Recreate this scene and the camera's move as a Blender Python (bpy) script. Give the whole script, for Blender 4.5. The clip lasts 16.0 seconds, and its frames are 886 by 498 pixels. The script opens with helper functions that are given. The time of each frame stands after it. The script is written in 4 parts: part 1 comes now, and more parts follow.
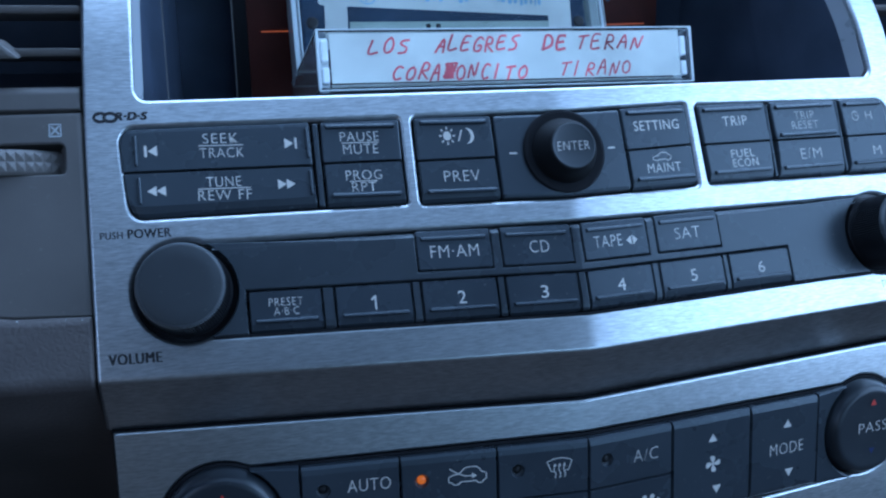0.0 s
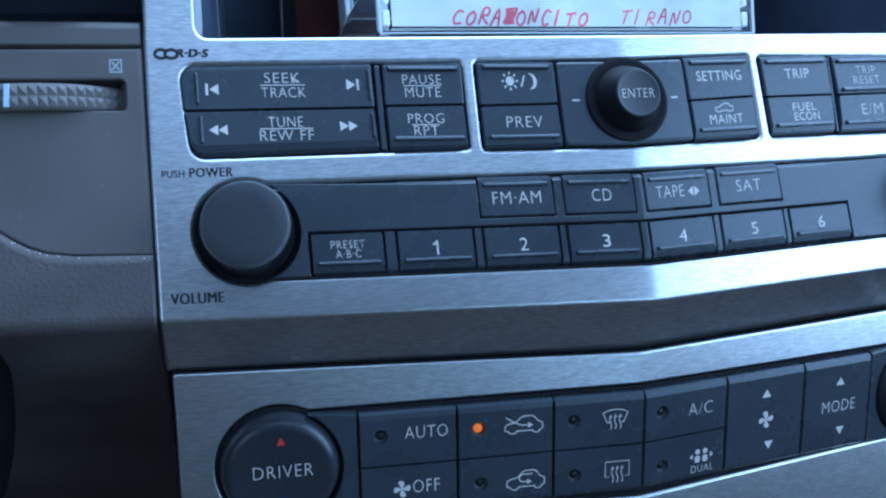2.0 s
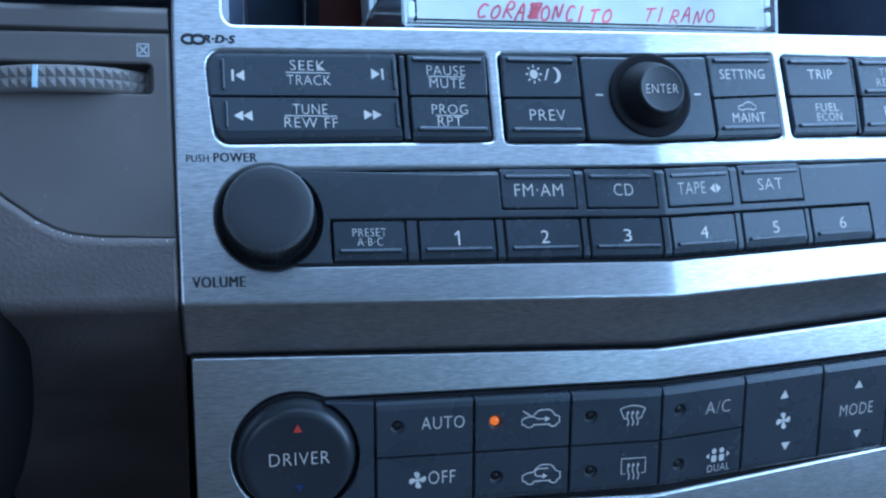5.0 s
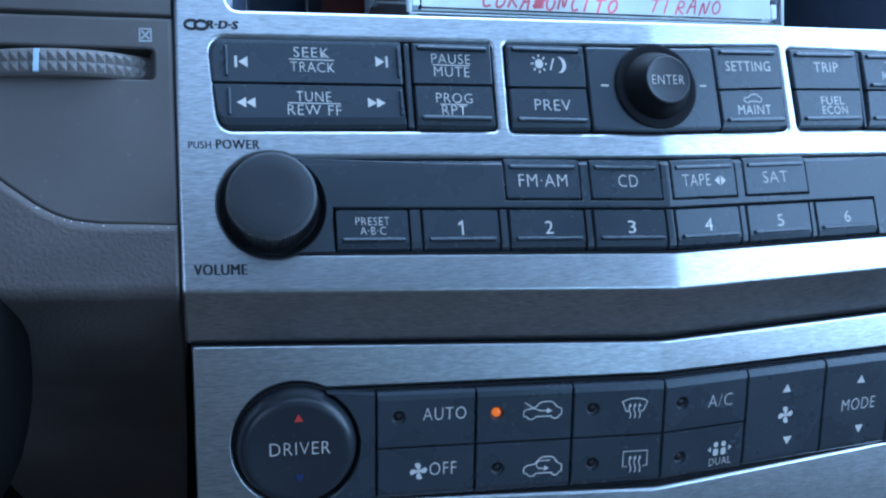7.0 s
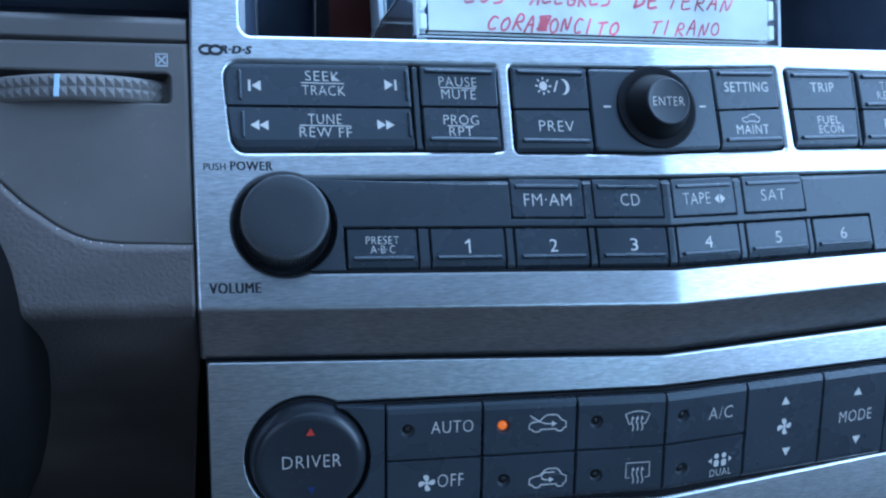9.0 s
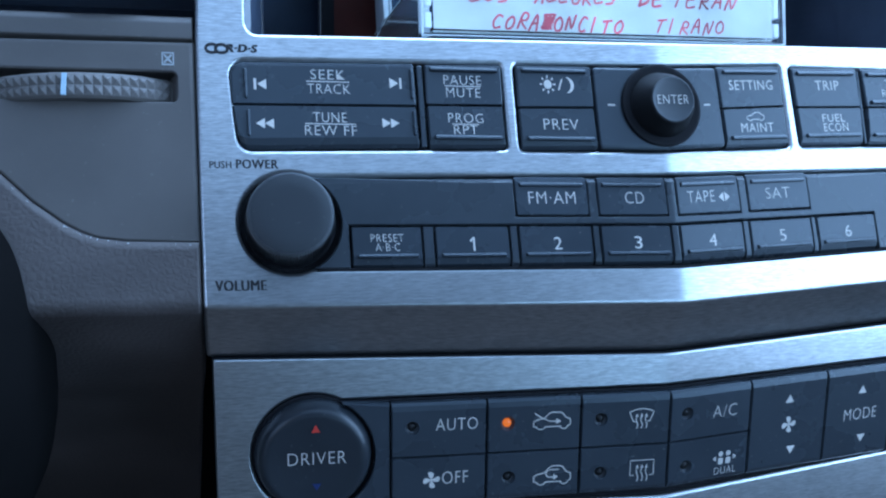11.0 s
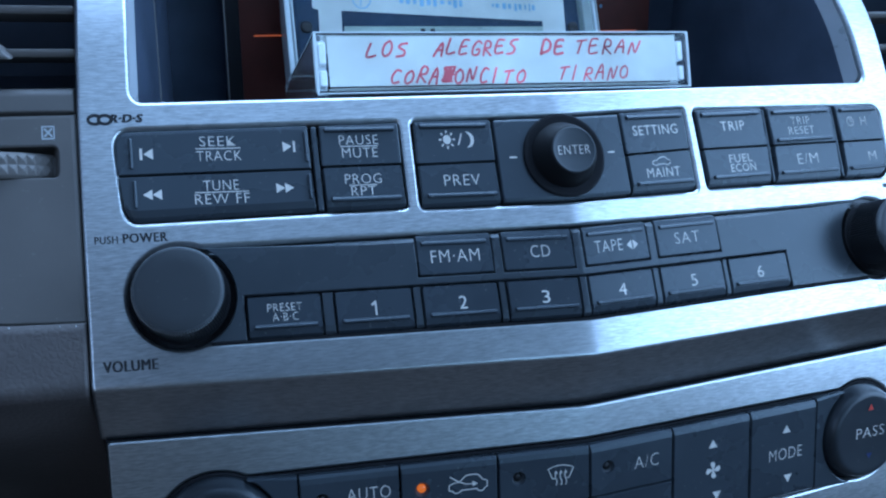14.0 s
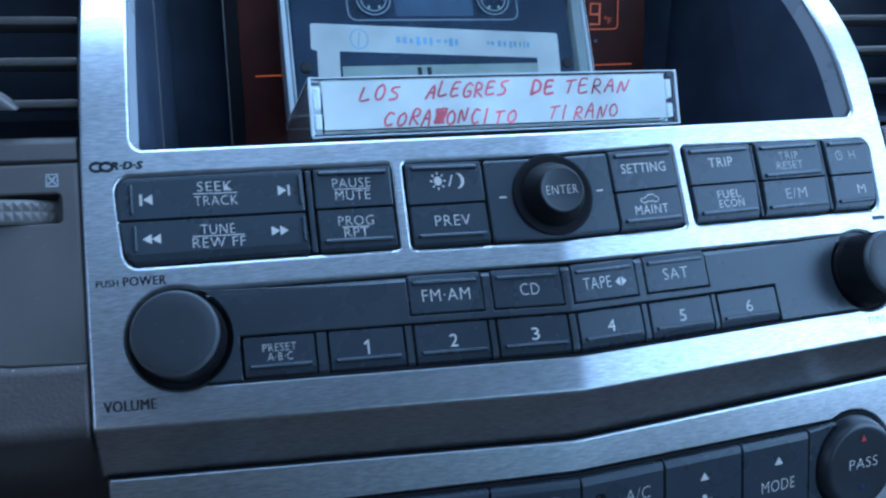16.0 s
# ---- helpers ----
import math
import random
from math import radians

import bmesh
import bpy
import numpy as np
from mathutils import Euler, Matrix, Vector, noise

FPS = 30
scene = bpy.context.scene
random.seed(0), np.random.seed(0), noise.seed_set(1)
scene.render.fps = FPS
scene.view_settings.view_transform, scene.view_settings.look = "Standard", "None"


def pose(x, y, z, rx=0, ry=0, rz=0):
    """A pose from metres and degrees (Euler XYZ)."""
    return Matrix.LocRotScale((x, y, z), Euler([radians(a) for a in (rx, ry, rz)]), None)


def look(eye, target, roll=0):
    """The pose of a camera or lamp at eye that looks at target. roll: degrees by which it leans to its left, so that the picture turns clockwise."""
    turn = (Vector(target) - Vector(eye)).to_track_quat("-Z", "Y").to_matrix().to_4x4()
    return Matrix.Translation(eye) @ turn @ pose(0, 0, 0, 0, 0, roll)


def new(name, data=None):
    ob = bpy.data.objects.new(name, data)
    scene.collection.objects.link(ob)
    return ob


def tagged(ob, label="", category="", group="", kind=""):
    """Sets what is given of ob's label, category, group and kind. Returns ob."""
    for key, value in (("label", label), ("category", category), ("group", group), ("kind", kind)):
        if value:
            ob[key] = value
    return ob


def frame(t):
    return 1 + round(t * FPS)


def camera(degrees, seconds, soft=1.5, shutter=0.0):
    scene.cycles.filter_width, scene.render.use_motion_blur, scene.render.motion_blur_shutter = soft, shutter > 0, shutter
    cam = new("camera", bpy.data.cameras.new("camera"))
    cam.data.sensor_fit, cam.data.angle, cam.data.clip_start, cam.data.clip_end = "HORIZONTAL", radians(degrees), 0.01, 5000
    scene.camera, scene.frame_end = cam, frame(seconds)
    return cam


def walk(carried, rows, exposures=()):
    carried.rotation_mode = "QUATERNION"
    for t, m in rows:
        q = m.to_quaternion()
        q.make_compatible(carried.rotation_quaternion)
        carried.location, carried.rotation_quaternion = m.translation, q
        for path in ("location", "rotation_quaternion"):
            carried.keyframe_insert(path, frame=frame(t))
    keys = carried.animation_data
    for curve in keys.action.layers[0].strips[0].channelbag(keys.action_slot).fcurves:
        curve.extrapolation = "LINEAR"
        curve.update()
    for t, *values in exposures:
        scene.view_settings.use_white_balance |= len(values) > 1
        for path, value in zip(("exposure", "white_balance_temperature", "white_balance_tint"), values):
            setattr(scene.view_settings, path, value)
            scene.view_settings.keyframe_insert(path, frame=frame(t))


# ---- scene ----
cam = camera(55.15, 16.0, soft=2.2, shutter=0.5)
ROWS = [
    (0.0, -0.0901, -0.1941, 0.0491, 69.81, -1.12, -15.72),
    (0.5, -0.0870, -0.1934, 0.0496, 69.96, -1.02, -15.96),
    (1.0, -0.0909, -0.1918, 0.0452, 69.85, -0.97, -15.89),
    (1.5, -0.0931, -0.1893, 0.0413, 69.42, -1.33, -15.83),
    (2.0, -0.1041, -0.1902, 0.0410, 68.14, -2.02, -15.29),
    (2.5, -0.1036, -0.1930, 0.0407, 68.89, -1.53, -14.28),
    (3.0, -0.1065, -0.1956, 0.0443, 68.69, -1.61, -14.03),
    (3.5, -0.1032, -0.1932, 0.0423, 68.61, -1.77, -14.19),
    (4.0, -0.1044, -0.1919, 0.0386, 68.79, -2.22, -14.36),
    (6.5, -0.1099, -0.1902, 0.0352, 68.58, -3.51, -14.33),
    (7.0, -0.1089, -0.1899, 0.0345, 68.51, -3.55, -14.45),
    (7.5, -0.1128, -0.1926, 0.0363, 68.63, -3.58, -14.52),
    (8.0, -0.1134, -0.1918, 0.0363, 68.76, -3.56, -14.54),
    (8.5, -0.1108, -0.1916, 0.0379, 68.81, -3.55, -14.63),
    (9.0, -0.1123, -0.1934, 0.0392, 68.90, -3.48, -14.56),
    (11.5, -0.1124, -0.1942, 0.0391, 68.78, -3.38, -14.21),
    (12.0, -0.1092, -0.1921, 0.0382, 68.65, -3.38, -14.51),
    (12.5, -0.1034, -0.1932, 0.0443, 69.28, -3.15, -15.22),
    (13.0, -0.0983, -0.1902, 0.0452, 70.33, -2.22, -16.52),
    (13.5, -0.0947, -0.1892, 0.0460, 70.71, -1.74, -16.87),
    (14.0, -0.0945, -0.1909, 0.0468, 70.55, -1.52, -17.05),
    (14.5, -0.1000, -0.1943, 0.0473, 70.78, -1.45, -16.62),
    (15.0, -0.0975, -0.1956, 0.0505, 70.40, -1.46, -15.55),
    (15.5, -0.0960, -0.1974, 0.0538, 70.80, -1.27, -15.78),
    (16.0, -0.0894, -0.1959, 0.0542, 71.63, -0.73, -16.12),
]
EXPOSURES = [(0.0, -0.15, 5080, 15), (1.5, 0.01, 5110, 15), (2.0, 0.33, 5160, 14), (2.5, 0.35, 5190, 14), (3.5, 0.41, 5190, 14), (4.0, 0.43, 5190, 14), (6.5, 0.43, 5190, 14), (9.0, 0.41, 5190, 14), (11.5, 0.35, 5180, 14), (12.5, 0.37, 5200, 14), (13.0, 0.35, 5190, 14), (13.5, 0.16, 5160, 14), (14.0, 0.10, 5140, 13), (14.5, -0.07, 5110, 13), (16.0, 0.04, 5120, 13)]
walk(cam, [(t, pose(*p)) for t, *p in ROWS], EXPOSURES)

# ---- end of walk ----

# ---- light: daylight through the car's windows, and an added roof lamp ----
world = bpy.data.worlds.new("sky")
scene.world = world
world.use_nodes = True
wn = world.node_tree.nodes
sky = wn.new("ShaderNodeTexSky")
sky.sky_type, sky.sun_disc = "NISHITA", False
sky.sun_elevation, sky.sun_rotation = radians(38), radians(200)
wn["Background"].inputs[1].default_value = 0.05
world.node_tree.links.new(sky.outputs[0], wn["Background"].inputs[0])


def window_light(name, eye, target, wide, high, watts, color):
    lamp = bpy.data.lights.new(name, "AREA")
    lamp.shape, lamp.size, lamp.size_y, lamp.energy, lamp.color = "RECTANGLE", wide, high, watts, color
    ob = new(name, lamp)
    ob.matrix_world = look(eye, target)
    return ob


SKY_BLUE = (0.50, 0.74, 1.0)
REAR_BLUE = (0.50, 0.78, 1.0)
window_light("passenger_window_light", (0.80, -0.45, 0.385), (-0.2, -0.45, 0.33), 0.90, 0.93, 9.9, (0.55, 0.78, 1.0))
window_light("driver_window_light", (-0.80, -0.60, 0.45), (0.0, -0.2, 0.3), 0.8, 0.45, 0.95, SKY_BLUE)
window_light("windshield_light", (0.30, 0.34, 0.55), (0.30, -0.26, -0.05), 1.2, 1.0, 21.8, (0.56, 0.78, 1.0))
# Added lamp under the closed ceiling, brightens the metal; no roof window is known.
window_light("roof_fill_light", (0.14, -0.43, 0.80), (0.14, -0.43, 0.0), 1.1, 0.8, 2.4, SKY_BLUE)
window_light("rear_side_window_light", (0.80, -1.60, 0.27), (-0.2, -1.0, 0.17), 0.95, 0.8, 3.7, REAR_BLUE)
window_light("rear_window_light", (0.24, -2.1, 0.24), (0.14, 0.0, 0.0), 0.8, 0.7, 0.75, REAR_BLUE)


# ---- materials ----
def material(name, color, rough=0.5, metal=0.0):
    m = bpy.data.materials.new(name)
    m.use_nodes = True
    b = m.node_tree.nodes["Principled BSDF"]
    b.inputs["Base Color"].default_value = (*color, 1)
    b.inputs["Roughness"].default_value = rough
    b.inputs["Metallic"].default_value = metal
    return m


def node(m, kind, **values):
    n = m.node_tree.nodes.new(kind)
    for key, value in values.items():
        n.inputs[key].default_value = value
    return n


def link(m, a, b):
    m.node_tree.links.new(a, b)


def coords(m, scale=(1, 1, 1)):
    c = node(m, "ShaderNodeTexCoord")
    p = node(m, "ShaderNodeMapping", Scale=scale)
    link(m, c.outputs["Object"], p.inputs["Vector"])
    return p.outputs["Vector"]


def ramp(m, source, low, high, c0, c1):
    r = node(m, "ShaderNodeValToRGB")
    r.color_ramp.elements[0].position, r.color_ramp.elements[1].position = low, high
    r.color_ramp.elements[0].color, r.color_ramp.elements[1].color = (*c0, 1), (*c1, 1)
    link(m, source, r.inputs["Fac"])
    return r.outputs["Color"]


def grained(name, color, rough, grain, depth, spread=0.12, dirt=0.0):
    """Moulded plastic: fine grain in the relief, broad uneven tone, specks of dust."""
    m = material(name, color, rough)
    b = m.node_tree.nodes["Principled BSDF"]
    broad = node(m, "ShaderNodeTexNoise", Scale=60.0, Detail=4.0)
    link(m, coords(m), broad.inputs["Vector"])
    tone = ramp(m, broad.outputs["Fac"], 0.3, 0.7, [c * (1 - spread) for c in color], [c * (1 + spread) for c in color])
    if dirt:
        specks = node(m, "ShaderNodeTexNoise", Scale=900.0, Detail=2.0)
        link(m, coords(m), specks.inputs["Vector"])
        mix = node(m, "ShaderNodeMix")
        mix.data_type = "RGBA"
        link(m, ramp(m, specks.outputs["Fac"], 0.70, 0.76, (0, 0, 0), (dirt, dirt, dirt)), mix.inputs["Factor"])
        link(m, tone, mix.inputs["A"])
        mix.inputs["B"].default_value = (0.45, 0.43, 0.40, 1)
        tone = mix.outputs["Result"]
    link(m, tone, b.inputs["Base Color"])
    fine = node(m, "ShaderNodeTexNoise", Scale=grain, Detail=3.0)
    link(m, coords(m), fine.inputs["Vector"])
    bump = node(m, "ShaderNodeBump", Strength=0.5, Distance=depth)
    link(m, fine.outputs["Fac"], bump.inputs["Height"])
    link(m, bump.outputs["Normal"], b.inputs["Normal"])
    link(m, ramp(m, broad.outputs["Fac"], 0.3, 0.7, [rough * 0.9] * 3, [min(1, rough * 1.12)] * 3), b.inputs["Roughness"])
    return m


def brushed(name):
    """Brushed aluminium: hair-fine streaks along the dash, smeared across the grain."""
    m = material(name, (0.62, 0.63, 0.64), 0.30, 1.0)
    b = m.node_tree.nodes["Principled BSDF"]
    b.inputs["Anisotropic"].default_value = 0.2
    b.inputs["Anisotropic Rotation"].default_value = 0.25
    t = node(m, "ShaderNodeTangent")
    t.direction_type, t.uv_map = "UV_MAP", "grain"
    link(m, t.outputs["Tangent"], b.inputs["Tangent"])
    streak = node(m, "ShaderNodeTexNoise", Scale=1.0, Detail=5.0, Roughness=0.7)
    link(m, coords(m, (260, 2900, 2900)), streak.inputs["Vector"])
    cloud = node(m, "ShaderNodeTexNoise", Scale=150.0, Detail=6.0, Roughness=0.65)
    link(m, coords(m, (0.5, 1, 1)), cloud.inputs["Vector"])
    mix = node(m, "ShaderNodeMix", Factor=0.28)
    mix.data_type = "RGBA"
    link(m, ramp(m, streak.outputs["Fac"], 0.34, 0.66, (0.36, 0.37, 0.38), (0.79, 0.80, 0.81)), mix.inputs["A"])
    link(m, ramp(m, cloud.outputs["Fac"], 0.3, 0.7, (0.43, 0.44, 0.45), (0.72, 0.73, 0.74)), mix.inputs["B"])
    link(m, mix.outputs["Result"], b.inputs["Base Color"])
    link(m, ramp(m, streak.outputs["Fac"], 0.25, 0.75, (0.33,) * 3, (0.27,) * 3), b.inputs["Roughness"])
    bump = node(m, "ShaderNodeBump", Strength=0.5, Distance=0.00005)
    link(m, streak.outputs["Fac"], bump.inputs["Height"])
    link(m, bump.outputs["Normal"], b.inputs["Normal"])
    return m


def leather(name, color):
    """Moulded leather grain: irregular cells with creases between."""
    m = grained(name, color, 0.55, 1300.0, 0.00012, 0.18, 0.10)
    b = m.node_tree.nodes["Principled BSDF"]
    warp = node(m, "ShaderNodeTexNoise", Scale=300.0, Detail=3.0)
    link(m, coords(m), warp.inputs["Vector"])
    add = node(m, "ShaderNodeMix", Factor=0.0018)
    add.data_type = "VECTOR"
    link(m, coords(m), add.inputs["A"])
    link(m, warp.outputs["Color"], add.inputs["B"])
    cells = node(m, "ShaderNodeTexVoronoi", Scale=620.0)
    cells.feature = "DISTANCE_TO_EDGE"
    link(m, add.outputs["Result"], cells.inputs["Vector"])
    height = ramp(m, cells.outputs["Distance"], 0.0, 0.42, (0, 0, 0), (1, 1, 1))
    bump = node(m, "ShaderNodeBump", Strength=0.42, Distance=0.0002)
    link(m, height, bump.inputs["Height"])
    old = b.inputs["Normal"].links[0].from_socket
    link(m, old, bump.inputs["Normal"])
    link(m, bump.outputs["Normal"], b.inputs["Normal"])
    return m


def clear(name, tint, rough=0.03, cover=0.88):
    """Thin clear moulded plastic."""
    m = material(name, tint, rough)
    b = m.node_tree.nodes["Principled BSDF"]
    b.inputs["Transmission Weight"].default_value = cover
    b.inputs["IOR"].default_value = 1.14
    scratch = node(m, "ShaderNodeTexNoise", Scale=180.0, Detail=5.0)
    link(m, coords(m, (1, 6, 1)), scratch.inputs["Vector"])
    link(m, ramp(m, scratch.outputs["Fac"], 0.45, 0.75, (rough,) * 3, (rough + 0.07,) * 3), b.inputs["Roughness"])
    return m


def glow(name, color, strength):
    m = material(name, (0.02, 0.01, 0.005), 0.4)
    b = m.node_tree.nodes["Principled BSDF"]
    b.inputs["Emission Color"].default_value = (*color, 1)
    b.inputs["Emission Strength"].default_value = strength
    return m


ALUMINIUM = brushed("brushed_aluminium")
BUTTON = grained("charcoal_button_plastic", (0.039, 0.046, 0.056), 0.27, 5000.0, 0.000015, 0.10, 0.16)
PLATE = grained("charcoal_plate_plastic", (0.041, 0.047, 0.055), 0.28, 4000.0, 0.000015, 0.12, 0.15)
KNOB = grained("black_rubbery_plastic", (0.028, 0.032, 0.037), 0.50, 5000.0, 0.00003, 0.12, 0.1)
DIAL = grained("dark_dial_plastic", (0.025, 0.029, 0.035), 0.30, 5000.0, 0.00002, 0.1, 0.1)
KNOB_CAP = grained("charcoal_cap_plastic", (0.030, 0.036, 0.043), 0.38, 5000.0, 0.00002, 0.1, 0.1)
# Paler than the knob: the rim's bright glint is put into its colour.
KNOB_RIM = grained("glint_rim_plastic", (0.075, 0.08, 0.086), 0.30, 5000.0, 0.00003, 0.2, 0.1)
KNOB_SIDE = grained("black_knurled_plastic", (0.018, 0.018, 0.020), 0.30, 5000.0, 0.00003, 0.12, 0.1)
KNOB_BLACK = grained("black_gloss_free_plastic", (0.009, 0.009, 0.010), 0.55, 5000.0, 0.00003, 0.12, 0.05)
RECESS = material("black_gap", (0.012, 0.012, 0.014), 0.7)
RECESS.node_tree.nodes["Principled BSDF"].inputs["Specular IOR Level"].default_value = 0.12
HOOD = grained("black_hood_plastic", (0.056, 0.070, 0.102), 0.38, 3000.0, 0.00004, 0.2)
for tinted in (BUTTON, PLATE):
    tinted.node_tree.nodes["Principled BSDF"].inputs["Specular Tint"].default_value = (0.86, 0.95, 1.0, 1)
DASH = grained("grey_brown_dash_plastic", (0.115, 0.104, 0.097), 0.50, 3500.0, 0.00006, 0.10, 0.12)
LEATHER = leather("grey_brown_moulded_leather", (0.100, 0.084, 0.079))
WHEEL = grained("grey_thumbwheel_plastic", (0.165, 0.15, 0.14), 0.5, 3500.0, 0.00004, 0.1)
PRINT = grained("white_legend_print", (0.66, 0.615, 0.56), 0.6, 6000.0, 0.00001, 0.10)
BLACK_PRINT = grained("black_legend_print", (0.015, 0.015, 0.018), 0.5, 6000.0, 0.00001, 0.2)
RED_PRINT = material("red_print", (0.55, 0.045, 0.03), 0.5)
BLUE_PRINT = material("blue_print", (0.02, 0.035, 0.13), 0.5)
LED_ON = glow("lit_amber_lens", (1.0, 0.22, 0.02), 0.55)
LED_ON.node_tree.nodes["Principled BSDF"].inputs["Roughness"].default_value = 0.12
LED_OFF = material("dark_lens", (0.006, 0.006, 0.007), 0.5)
ORANGE = glow("orange_display_segment", (1.0, 0.20, 0.05), 0.30)
BROWN = grained("display_backlit_film", (0.065, 0.014, 0.009), 0.5, 300.0, 0.00001, 0.3)
SMOKE = grained("smoky_cassette_plastic", (0.026, 0.044, 0.076), 0.25, 900.0, 0.00001, 0.2)
# Almost black and sheenless: puts the shade under the dash into the colour.
NEAR_BLACK = grained("near_black_shade", (0.0065, 0.006, 0.006), 0.9, 2500.0, 0.00005, 0.15)
NEAR_BLACK.node_tree.nodes["Principled BSDF"].inputs["Specular IOR Level"].default_value = 0.05
for soft in (BROWN, HOOD, SMOKE, KNOB_BLACK):
    soft.node_tree.nodes["Principled BSDF"].inputs["Specular IOR Level"].default_value = 0.2
CLEAR = clear("clear_case_plastic", (0.95, 0.97, 0.98), 0.02, 1.0)
FROST = clear("frosted_case_edge", (0.84, 0.88, 0.89), 0.12, 0.35)
SCUFF = clear("scuffed_case_wall", (0.96, 0.97, 0.98), 0.04, 0.97)
HAZE = clear("hazy_case_wall", (0.74, 0.82, 0.80), 0.10, 0.72)
# Near-white puts the clear lugs' glints into the colour; the lint uses it too.
LUG = grained("lug_glint_and_lint_white", (0.84, 0.86, 0.87), 0.25, 900.0, 0.00002, 0.1)
PAPER = grained("white_card", (0.67, 0.68, 0.63), 0.65, 1200.0, 0.00004, 0.16)
RED_INK = grained("red_felt_pen_ink", (0.70, 0.13, 0.16), 0.6, 1800.0, 0.00001, 0.6)
BLUE_INK = grained("blue_pen_ink", (0.30, 0.50, 0.66), 0.6, 2500.0, 0.00001, 0.3)
TEAL = grained("pale_teal_cassette_plastic", (0.36, 0.42, 0.36), 0.3, 900.0, 0.00001, 0.15)
SILVER_TRIM = grained("silver_painted_plastic", (0.44, 0.46, 0.49), 0.28, 2500.0, 0.00002, 0.06)
SILVER_TRIM.node_tree.nodes["Principled BSDF"].inputs["Metallic"].default_value = 0.15
SILVER = material("clear_grey_hub_plastic", (0.30, 0.36, 0.40), 0.25)
HUB_GLASS = grained("clear_blue_window_plastic", (0.06, 0.10, 0.16), 0.2, 400.0, 0.00001, 0.5)
MARK_PRINT = grained("grey_legend_print", (0.42, 0.44, 0.45), 0.6, 6000.0, 0.00001, 0.2)
STRIPE = material("pale_blue_stripe_paint", (0.55, 0.72, 0.85), 0.5)
CLOTH = grained("grey_cabin_lining", (0.10, 0.10, 0.105), 0.9, 900.0, 0.0003, 0.1)
LINING = grained("grey_beige_door_lining", (0.17, 0.155, 0.14), 0.8, 900.0, 0.0002, 0.1)
CARPET = grained("dark_brown_carpet", (0.10, 0.076, 0.062), 1.0, 900.0, 0.0005, 0.2)
SEAT_DARK = grained("dark_cabin_lining", (0.062, 0.058, 0.055), 0.9, 900.0, 0.0003, 0.1)

# ---- shapes of the dash: millimetres, x across, z up, n out of the face ----
SPREAD = 0.0687


def upper_depth(z):
    """How far back the upper face lies at height z on the centre line."""
    if z > -45.2:
        return 7.17 + 0.6077 * z + 0.0149 * max(0.0, z - 22) ** 2
    if z < -46.8:
        return -20.78 - 0.331 * (z + 46)
    u = (-45.2 - z) / 1.6
    return 7.17 + 0.6077 * z + 0.9387 * 1.6 * u * u / 2


def lower_depth(z):
    return -7.77 + 0.1993 * z


def lower_metal_depth(z):
    return -16.6 + 0.265 * (z + 60.8)


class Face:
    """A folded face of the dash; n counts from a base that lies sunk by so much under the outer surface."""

    def __init__(self, depth, levels=(), sunk=1.1, soft=0.0, dip=0.0):
        self.depth, self.levels, self.sunk, self.soft, self.dip = depth, levels, sunk, soft, dip

    def lowered(self, x):
        """How much lower the fold runs at x than at the face's ends."""
        return self.dip * max(0.0, 1 - abs(x) / 117.4)

    def at(self, x, z):
        d = self.lowered(x) if z < -40 else 0.0
        return self.depth(z + d) - 0.6077 * d

    def __call__(self, x, z, n=0.0):
        s = (self.at(x, z + 0.02) - self.at(x, z - 0.02)) / 0.04
        reach = math.hypot(x, self.soft)
        side = SPREAD * x / reach if reach > 1e-4 else 0
        out = Vector((side, -1, s)).normalized()
        return (Vector((x, self.at(x, z) + SPREAD * reach, z)) + out * (n - self.sunk)) * 0.001


FOLDS = (-46.8, -46.4, -46.0, -45.6, -45.2)
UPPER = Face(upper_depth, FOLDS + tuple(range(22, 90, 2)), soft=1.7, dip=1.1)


def pad_depth(z):
    """The leather pad: its fold is softer and its foot runs further under."""
    u = max(0.0, min(4.0, -44.0 - z))
    return 7.17 + 0.6077 * z + 1.45 * u * u / 8 + 1.45 * max(0.0, -48.0 - z)


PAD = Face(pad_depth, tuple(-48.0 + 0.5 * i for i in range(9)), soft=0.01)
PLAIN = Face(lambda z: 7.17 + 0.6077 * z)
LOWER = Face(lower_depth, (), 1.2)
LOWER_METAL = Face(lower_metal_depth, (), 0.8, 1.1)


def rounded(points, radius, steps=5):
    """A polygon with its corners rounded; radius: one number, or one for each corner."""
    out, k = [], len(points)
    for i, p in enumerate(points):
        r = radius[i] if isinstance(radius, (tuple, list)) else radius
        p, a, b = Vector(p), Vector(points[i - 1]), Vector(points[(i + 1) % k])
        if r <= 0:
            out.append(tuple(p))
            continue
        u, w = (a - p).normalized(), (b - p).normalized()
        half = u.angle(w) / 2
        cut = min(r / math.tan(half), 0.48 * (a - p).length, 0.48 * (b - p).length)
        r = cut * math.tan(half)
        c = p + (u + w).normalized() * (r / math.sin(half))
        s, e = p + u * cut - c, p + w * cut - c
        turn = math.atan2(s.x * e.y - s.y * e.x, s.dot(e))
        for j in range(steps + 1):
            t = turn * j / steps
            out.append((c.x + s.x * math.cos(t) - s.y * math.sin(t), c.y + s.x * math.sin(t) + s.y * math.cos(t)))
    return out


def box(x0, x1, z0, z1, r=0.6, steps=5):
    return rounded([(x0, z0), (x1, z0), (x1, z1), (x0, z1)], r, steps)


